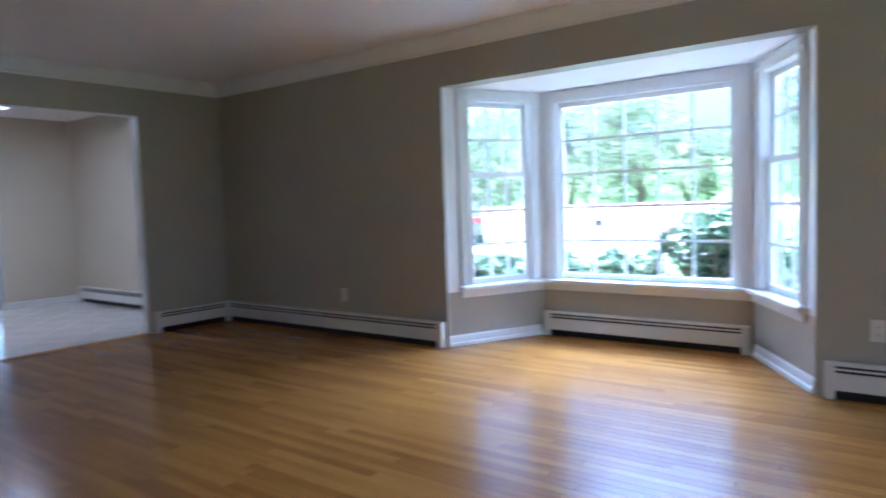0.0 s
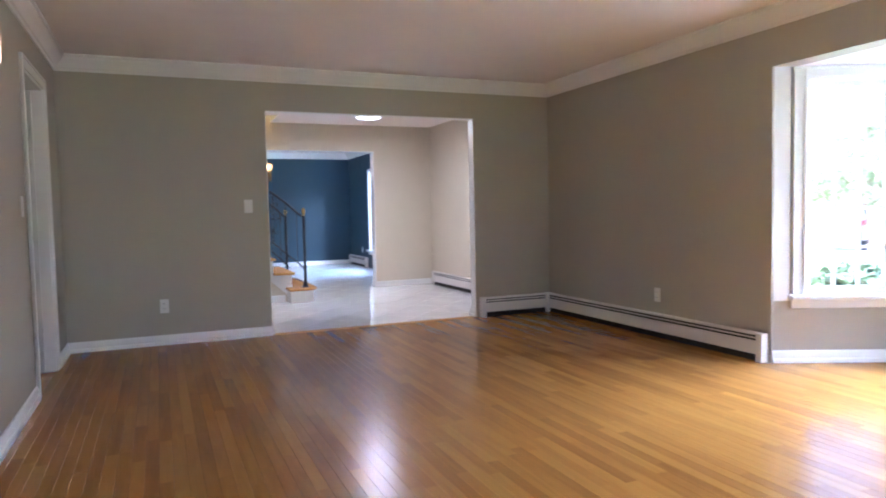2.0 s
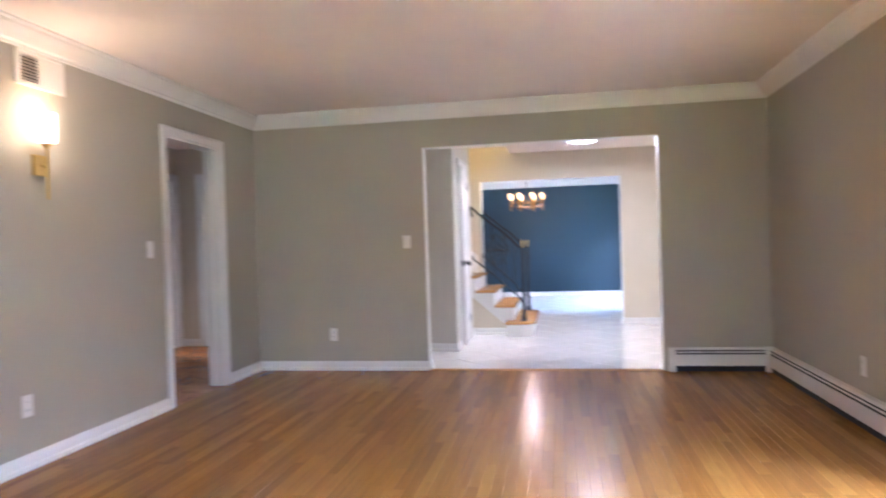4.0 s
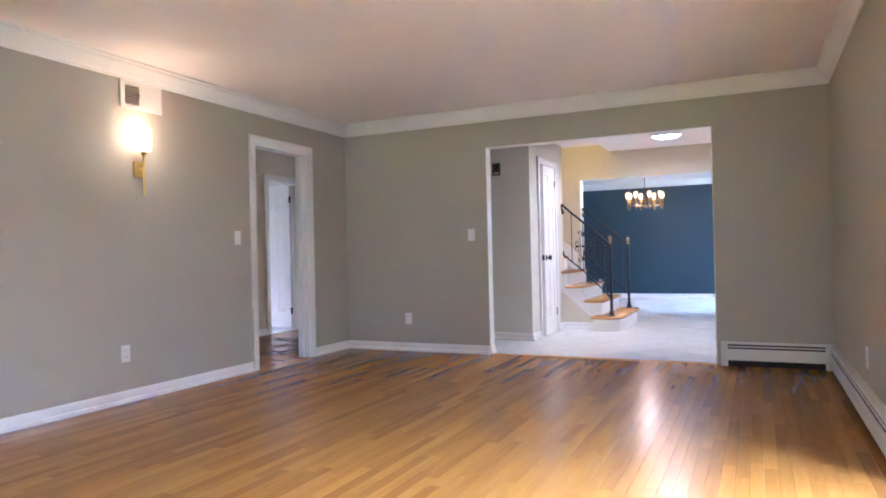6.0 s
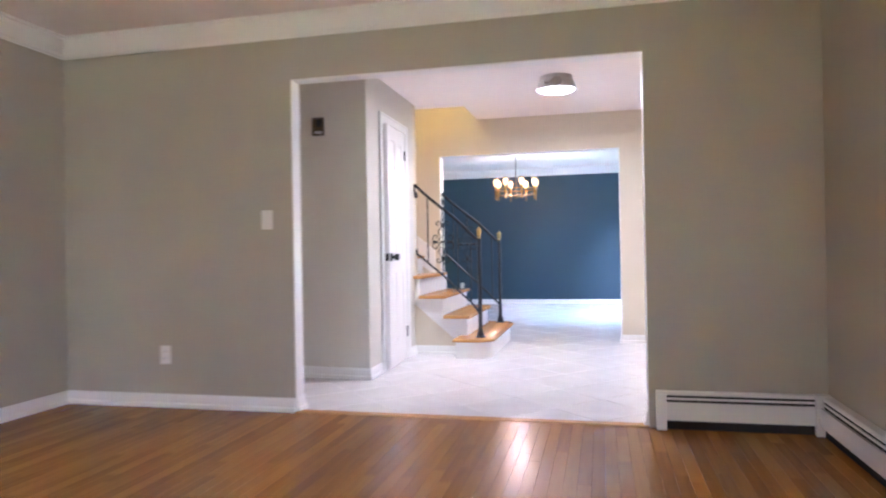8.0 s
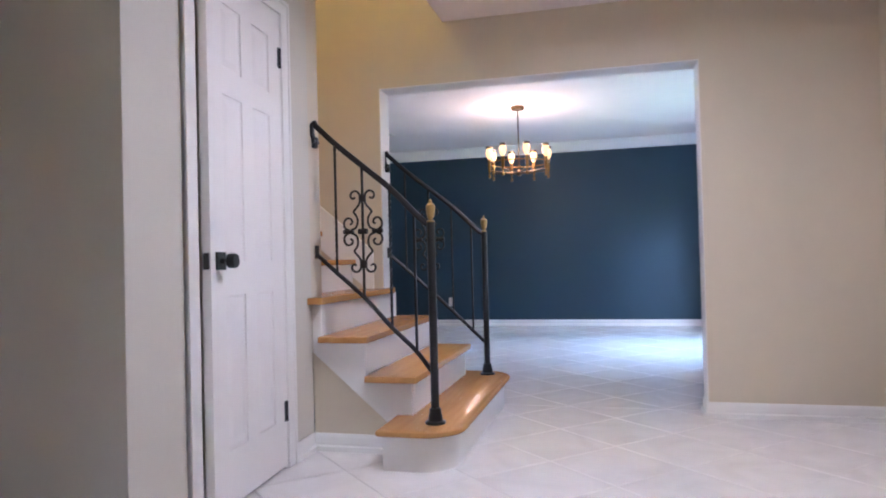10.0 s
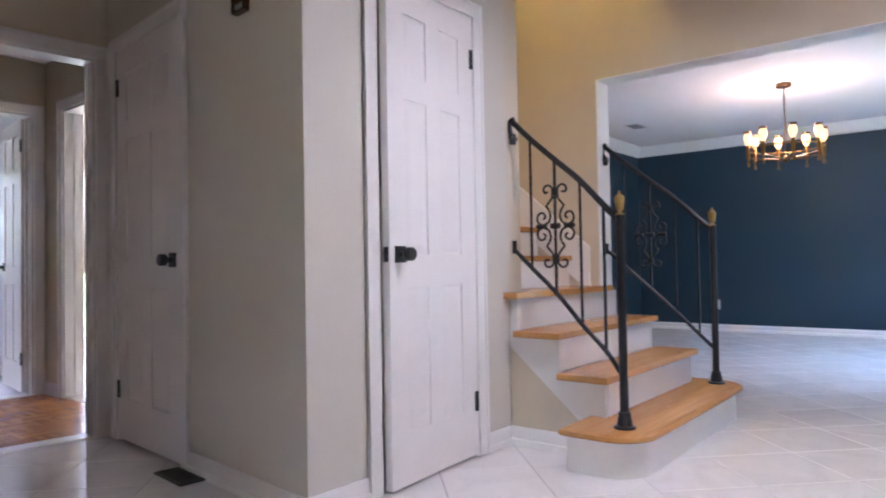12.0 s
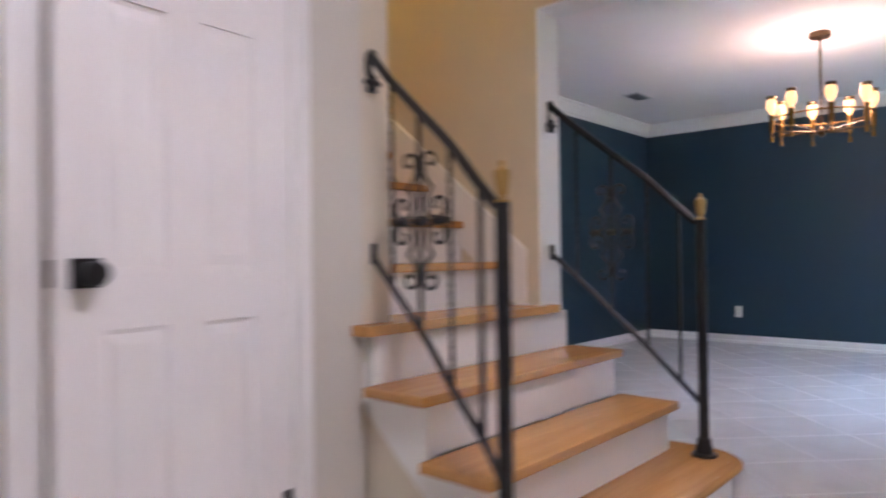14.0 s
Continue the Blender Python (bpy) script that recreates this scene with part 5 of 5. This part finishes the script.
def leaf_mat(name, a, b):
    m = node_mat(name, (1, 1, 1), 0.5, bump=0.0)
    nt = m.node_tree
    p = nt.nodes["Principled BSDF"]
    geo = nt.nodes.new("ShaderNodeNewGeometry")
    ramp = nt.nodes.new("ShaderNodeValToRGB")
    ramp.color_ramp.elements[0].color, ramp.color_ramp.elements[1].color = (*a, 1), (*b, 1)
    nt.links.new(geo.outputs["Random Per Island"], ramp.inputs[0])
    nt.links.new(ramp.outputs[0], p.inputs["Base Color"])
    p.inputs["Transmission Weight"].default_value = 0.0
    return m


M_LEAF = leaf_mat("tree_leaves", (0.11, 0.16, 0.07), (0.27, 0.32, 0.16))
M_SHRUB = leaf_mat("shrub_leaves", (0.05, 0.09, 0.045), (0.16, 0.22, 0.12))
M_EARTH = node_mat("brown_mulch", (0.14, 0.09, 0.06), 0.95, vary=0.3, scale=3, grain=0.3, grain_scale=40, bump=0.2)

# the ground falls from the house to a drive and rises to a wooded bank
bm = bmesh.new()
xs = [-400, -150, -80, -50, -35, -25, -18, -12, -6, 0, 6, 12, 20, 40, 80, 150, 400]
ys = [-400, -150, -60, -20, -8, 5.35, 6.5, 8, 10, 14, 16, 19, 22, 28, 34, 42, 60, 120, 400]
zf = lambda x, y: -0.38 if y < 6 else (-0.38 + 0.022 * (y - 6) if y < 14 else (-0.204 - 0.015 * (y - 14) if y < 28 else -0.414 + 0.15 * min(y - 28, 40)))
grid = [[bm.verts.new((x, y, zf(x, y))) for x in xs] for y in ys]
for j in range(len(ys) - 1):
    for i in range(len(xs) - 1):
        bm.faces.new((grid[j][i], grid[j][i + 1], grid[j + 1][i + 1], grid[j + 1][i]))
solid("ground", bm, M_GRASS, "green lawn falling to a drive and rising to a bank", "ground")
bm = bmesh.new()
vs = [bm.verts.new(p) for p in ((-80, 14.0, -0.16), (40, 14.0, -0.16), (40, 27.5, -0.37), (-80, 27.5, -0.37), (-80, 14.0, -0.4), (40, 14.0, -0.4), (40, 27.5, -0.7), (-80, 27.5, -0.7))]
for q in ((0, 1, 2, 3), (4, 7, 6, 5), (0, 4, 5, 1), (1, 5, 6, 2), (2, 6, 7, 3), (3, 7, 4, 0)):
    bm.faces.new([vs[i] for i in q])
solid("driveway", bm, M_ROAD, "pale concrete driveway in bright daylight", "road")
solid("flower_bed", boxes((-6, 2.5, 5.75, 8.4, -0.55, -0.33)), M_EARTH, "brown mulch bed under the bay window", "ground")
solid("retaining_wall", boxes((-60, 30, 28.2, 28.6, -0.7, 0.88), bevel=0.03), node_mat("red_brick_wall", (0.42, 0.30, 0.26), 0.9, vary=0.25, scale=4, grain=0.2), "low reddish brick wall across the drive", "wall")


def leaf_cloud(bm, centre, radius, count, size, rng, squash=0.8):
    for _ in range(count):
        d = Vector((rng.gauss(0, 1), rng.gauss(0, 1), rng.gauss(0, 1))).normalized() * radius * (0.55 + 0.5 * rng.random())
        c = Vector(centre) + Vector((d.x, d.y, d.z * squash))
        u = Vector((rng.gauss(0, 1), rng.gauss(0, 1), rng.gauss(0, 0.6))).normalized()
        w = u.cross(Vector((rng.gauss(0, 1), rng.gauss(0, 1), rng.gauss(0, 1)))).normalized()
        s = size * (0.6 + 0.8 * rng.random())
        n = u.cross(w) * s * 0.18
        v = [bm.verts.new(c + o) for o in (-u * s, -u * s * 0.2 + w * s * 0.36 + n, u * s, -u * s * 0.2 - w * s * 0.36 + n)]
        bm.faces.new((v[0], v[1], v[2]))
        bm.faces.new((v[0], v[2], v[3]))


def tree(x, y, z, h, spread, seed, label):
    rng = random.Random(seed)
    t = thing("tree", label, "tree", pose(x, y, z), group="trees on the bank")
    bm = bmesh.new()
    r = 0.028 * h
    pts = [(rng.uniform(-0.1, 0.1) * k, rng.uniform(-0.1, 0.1) * k, h * 0.7 * k / 6 - 0.3) for k in range(7)]
    rings = []
    for k, p in enumerate(pts):
        rr = r * (1 - 0.11 * k)
        rings.append([bm.verts.new((p[0] + rr * math.cos(a), p[1] + rr * math.sin(a), p[2])) for a in [2 * math.pi * i / 8 for i in range(8)]])
    for a, b in zip(rings, rings[1:]):
        for i in range(8):
            bm.faces.new((a[i], a[(i + 1) % 8], b[(i + 1) % 8], b[i]))
    ends = [Vector(pts[-1])]
    for k in range(7):
        p = Vector(pts[2 + k % 4])
        a = rng.uniform(0, 2 * math.pi)
        e = p + Vector((math.cos(a), math.sin(a), rng.uniform(0.3, 0.9))) * spread * rng.uniform(0.5, 0.8)
        tube(bm, [p, (p + e) / 2 + Vector((0, 0, 0.1)), e], r * 0.28, 5)
        ends.append(e)
    part("trunk", bm, M_BARK, t)
    bm = bmesh.new()
    for e in ends:
        for _ in range(3):
            o = Vector((rng.gauss(0, 0.4), rng.gauss(0, 0.4), rng.gauss(0, 0.35))) * spread * 0.5
            leaf_cloud(bm, e + o, spread * rng.uniform(0.25, 0.42), 120, 0.075 + 0.007 * h, rng)
    part("crown", bm, M_LEAF, t)


k = 0
for x, y, h, sp in ((-26, 33, 9, 2.8), (-21, 31, 7, 2.4), (-16, 33, 9, 2.9), (-11.5, 31, 7, 2.5), (-7, 33, 9, 3.0), (-2.5, 31, 7, 2.5), (2, 33, 9, 3.0), (7, 31, 7, 2.5), (12, 34, 9, 3), (-38, 33, 10, 3.2), (-46, 36, 11, 3.5), (-15.2, 23, 6.5, 2.0), (20, 33, 10, 3.4), (-13.8, 37, 8, 3.0), (-24, 37, 8, 3.0), (-18.5, 30.5, 5, 2.2), (-9.2, 30.4, 5, 2.2), (-4.8, 30.6, 5, 2.2), (-0.3, 30.5, 5, 2.2), (-14, 30.4, 4.5, 2.1), (-23.5, 30.6, 5, 2.2)):
    tree(x, y, zf(x, y), h, sp, 40 + k, "leafy green tree in bright daylight")
    k += 1


def shrub(x, y, z, r, hgt, n, size, seed, label):
    rng = random.Random(seed)
    t = thing("shrub", label, "shrub", pose(x, y, z), group="shrubs under the bay")
    bm = bmesh.new()
    for i in range(9):
        a = rng.uniform(0, 2 * math.pi)
        tube(bm, [(0.05 * math.cos(a), 0.05 * math.sin(a), 0), (r * 0.35 * math.cos(a), r * 0.35 * math.sin(a), hgt * 0.45), (r * 0.7 * math.cos(a), r * 0.7 * math.sin(a), hgt * 0.8)], 0.014, 5)
    part("stems", bm, M_BARK, t)
    bm = bmesh.new()
    for i in range(12):
        a, q = rng.uniform(0, 2 * math.pi), rng.uniform(0.1, 0.75)
        leaf_cloud(bm, (r * q * math.cos(a), r * q * math.sin(a), hgt * rng.uniform(0.35, 0.85)), r * 0.36, n // 12, size, rng, 0.75)
    part("leaves", bm, M_SHRUB, t)


for i, (x, y, r, h) in enumerate(((-1.75, 7.3, 0.75, 1.55), (-0.7, 7.2, 0.8, 1.5), (0.5, 7.2, 0.8, 1.5), (-2.55, 7.1, 0.5, 1.05), (-3.3, 7.2, 0.5, 0.95), (-4.1, 7.3, 0.5, 0.9), (-4.9, 7.4, 0.5, 0.85))):
    shrub(x, y, -0.38, r, h, 1500 if r > 0.7 else 800, 0.085, 90 + i, "dense broad-leaved green shrub under the window")


def car(m, label):
    t = thing("parked_car", label, "car", m)
    M_PAINT = node_mat("dark_car_paint", (0.02, 0.021, 0.025), 0.2, bump=0.0, coat=0.8)
    M_TYRE = node_mat("black_rubber", (0.02, 0.02, 0.02), 0.8)
    M_TAIL = node_mat("red_lamp_plastic", (0.5, 0.02, 0.02), 0.2)
    side = [(-2.2, 0.35), (-2.25, 0.75), (-2.1, 0.95), (-1.55, 1.0), (-1.0, 1.42), (0.55, 1.45), (1.15, 1.02), (2.0, 0.9), (2.2, 0.65), (2.2, 0.35)]
    bm = bmesh.new()
    rings = []
    for y, k in ((-0.85, 0.94), (-0.78, 1.0), (0.78, 1.0), (0.85, 0.94)):
        rings.append([bm.verts.new((x * k, y * (0.86 if z > 1.1 else 1.0), z)) for x, z in side])
    n = len(side)
    for a, b in zip(rings, rings[1:]):
        for i in range(n):
            bm.faces.new((a[i], a[(i + 1) % n], b[(i + 1) % n], b[i]))
    bm.faces.new(rings[0][::-1])
    bm.faces.new(rings[-1])
    part("body", bm, M_PAINT, t)
    part("side_window", boxes((-0.9, 0.75, -0.80, -0.775, 1.06, 1.36), bevel=0.01), M_DARK, t)
    part("side_window", boxes((-0.9, 0.75, 0.775, 0.80, 1.06, 1.36), bevel=0.01), M_DARK, t)
    for s in (-1, 1):
        part("tail_light", boxes((-2.27, -2.05, s * 0.52, s * 0.82, 0.76, 0.9), bevel=0.02), M_TAIL, t, "red tail light")
        for x in (-1.35, 1.35):
            bm = bmesh.new()
            lathe(bm, [(0.2, -0.1), (0.31, -0.1), (0.32, -0.07), (0.32, 0.07), (0.31, 0.1), (0.2, 0.1)], 22, pose(x, s * 0.78, 0.32, 90))
            w = part("wheel", bm, M_TYRE, t)
            bm = bmesh.new()
            lathe(bm, [(0.03, -0.11), (0.2, -0.105), (0.2, 0.105), (0.03, 0.11)], 16, pose(x, s * 0.78, 0.32, 90))
            part("rim", bm, M_STEEL, w)


car(pose(-13.8, 19.4, zf(0, 19.4) + 0.035, 0, 0, 127), "dark car parked on the pale driveway")

t = thing("yard_sign", "small dark sign on two stakes beside the drive", "sign", pose(-6.87, 16.0, zf(0, 16.0), 0, 0, 20))
part("panel", boxes((-0.11, 0.11, -0.012, 0.012, 0.68, 0.84), bevel=0.004), M_DARK, t)
for x in (-0.08, 0.08):
    part("stake", boxes((x - 0.012, x + 0.012, 0.013, 0.03, -0.05, 0.84)), M_STEEL, t)

# ---- floors, piece by piece ----
def clip(poly, x0, x1, y0, y1):
    for axis, lim, keep in ((0, x0, 1), (0, x1, -1), (1, y0, 1), (1, y1, -1)):
        out = []
        for i in range(len(poly)):
            a, b = poly[i - 1], poly[i]
            ia, ib = keep * (a[axis] - lim) >= 0, keep * (b[axis] - lim) >= 0
            if ia != ib:
                s = (lim - a[axis]) / (b[axis] - a[axis])
                out.append((a[0] + s * (b[0] - a[0]), a[1] + s * (b[1] - a[1])))
            if ib:
                out.append(b)
        poly = out
        if not poly:
            return []
    return poly


def tile_bm(poly, z0=-0.012, z1=0.0, ch=0.0012):
    bm = bmesh.new()
    cx, cy = sum(p[0] for p in poly) / len(poly), sum(p[1] for p in poly) / len(poly)
    rings = []
    for z, inset in ((z0, 0), (z1 - ch, 0), (z1, ch)):
        ring = []
        for x, y in poly:
            d = Vector((cx - x, cy - y))
            d = d / max(d.length, 1e-6) * inset * 1.4
            ring.append(bm.verts.new((x + d.x, y + d.y, z)))
        rings.append(ring)
    n = len(poly)
    for a, b in zip(rings, rings[1:]):
        for i in range(n):
            bm.faces.new((a[i], a[(i + 1) % n], b[(i + 1) % n], b[i]))
    bm.faces.new(rings[-1])
    return bm


TILE, GAP = 0.406, 0.005


def tiled(name, x0, x1, y0, y1, label, holes=()):
    t = thing(name, label, "floor", kind="structure")
    part("grout_bed", boxes((x0, x1, y0, y1, -0.028, -0.0022)), M_GROUT, t, "thin grey grout")
    h = (TILE - GAP) / math.sqrt(2)
    base = None
    p = TILE / math.sqrt(2)
    ox, oy = -7.871, 1.786 + p
    for i in range(-60, 60):
        for j in range(-60, 60):
            cx, cy = ox + (i + j) * p, oy + (i - j) * p
            if not (x0 - p < cx < x1 + p and y0 - p < cy < y1 + p):
                continue
            dia = [(cx + h, cy), (cx, cy + h), (cx - h, cy), (cx, cy - h)]
            c = clip(dia, x0, x1, y0, y1)
            if len(c) < 3:
                continue
            if all(x0 <= x <= x1 and y0 <= y <= y1 for x, y in dia):
                if base is None:
                    base = mesh_of("tile", tile_bm([(h, 0), (0, h), (-h, 0), (0, -h)]), M_TILE)
                ob = new("tile", base)
                ob.parent = t
                ob.location = (cx, cy, 0)
            else:
                area2 = abs(sum(c[k - 1][0] * c[k][1] - c[k][0] * c[k - 1][1] for k in range(len(c))))
                if area2 > 0.0006:
                    part("tile", tile_bm(c), M_TILE, t)
    return t


tiled("floor_hall", DE, -5.853, -0.46, HN, "white marble-look tiles laid diagonally")
tiled("floor_dining", DW, DE - 0.004, DS, DN, "white marble-look tiles laid diagonally")

# oak strip floor
W = 0.0572
LENGTHS = [0.42, 0.56, 0.7, 0.86, 1.02, 1.2]
oak = thing("floor_living", "golden oak strip floor, glossy varnish", "floor", kind="structure")


def plank_verts(x0, x1, y0, y1):
    g, c = 0.0002, 0.0007
    v, f = [], []
    for z, i in ((-0.02, g), (-c, g), (0.0, g + c)):
        v += [(x0 + i, y0 + i, z), (x1 - i, y0 + i, z), (x1 - i, y1 - i, z), (x0 + i, y1 - i, z)]
    for r in (0, 4):
        for k in range(4):
            f.append((r + k, r + (k + 1) % 4, r + 4 + (k + 1) % 4, r + 4 + k))
    f.append((8, 9, 10, 11))
    return v, f


shared = {}
rng = random.Random(7)
rest_v, rest_f = [], []
count = 0
rows = int((BYI - LS) / W) + 1
for r in range(rows):
    y0 = LS + r * W
    y1 = y0 + W
    if y1 > LN + 0.02:
        f = (y1 - LN - 0.02) / (BYI - LN - 0.02)
        xa, xb = BX0 + (BL[0] - BX0) * f, BX1 + (BR[0] - BX1) * f
        y1 = min(y1, BYI)
    else:
        xa, xb = LW + 0.012 if OPY0 < y0 < OPY1 else LW, LE
    x = xa - rng.uniform(0, 0.9)
    while x < xb:
        L = rng.choice(LENGTHS)
        p0, p1 = max(x, xa), min(x + L, xb)
        x += L
        if p1 - p0 < 0.03:
            continue
        whole = p1 - p0 > L - 1e-6 and y1 - y0 > W - 1e-6
        if whole and 2.05 < y0 < 3.65 and count < 300:
            if L not in shared:
                v, f = plank_verts(0, L, 0, W)
                me = bpy.data.meshes.new("plank")
                me.from_pydata(v, [], f)
                me.shade_flat()
                me.materials.append(M_OAK)
                shared[L] = me
            ob = new("plank", shared[L])
            ob.parent = oak
            ob.location = (p0, y0, 0)
            count += 1
        else:
            v, f = plank_verts(p0, p1, y0, y1)
            n = len(rest_v)
            rest_v += v
            rest_f += [tuple(n + i for i in q) for q in f]
me = bpy.data.meshes.new("planks")
me.from_pydata(rest_v, [], rest_f)
me.shade_flat()
me.materials.append(M_OAK)
ob = new("planks", me)
ob.parent = oak
tagged(ob, "golden oak floor strips", kind="stuff")

# parquet blocks in the passage
parq = thing("floor_passage", "reddish oak parquet laid in small squares", "floor", kind="structure")
rest_v, rest_f = [], []
S = 0.15
nx, ny = int((PE - PW) / S) + 1, int((LS - PS) / S) + 2
for i in range(nx):
    for j in range(ny):
        for k in range(5):
            a, b = PW + i * S, PS + j * S
            if (i + j) % 2:
                x0, x1, y0, y1 = a, a + S, b + k * S / 5, b + (k + 1) * S / 5
            else:
                x0, x1, y0, y1 = a + k * S / 5, a + (k + 1) * S / 5, b, b + S
            x1, y1 = min(x1, PE), min(y1, -0.464 if x0 < -5.93 else (-0.25 if KX1 < x0 < KX0 else PN))
            if x1 - x0 < 0.005 or y1 - y0 < 0.005:
                continue
            v, f = plank_verts(x0, x1, y0, y1)
            n = len(rest_v)
            rest_v += v
            rest_f += [tuple(n + q for q in g) for g in f]
me = bpy.data.meshes.new("parquet_blocks")
me.from_pydata(rest_v, [], rest_f)
me.shade_flat()
me.materials.append(M_PARQ)
ob = new("parquet_blocks", me)
ob.parent = parq
tagged(ob, "small oak parquet blocks", kind="stuff")
solid("floor_kitchen", boxes((-10.8, PW - 0.12, -4.7, PN, -0.03, -0.001)), M_TILE, "pale kitchen floor tiles", "floor")
solid("floor_back_room", boxes((-7.5, -4.6, BWY - 0.15, PS - 0.12, -0.03, -0.001)), node_mat("pale_carpet", (0.62, 0.62, 0.64), 0.9, vary=0.08, grain=0.15, grain_scale=200, bump=0.1), "pale grey carpet in the back room", "floor")
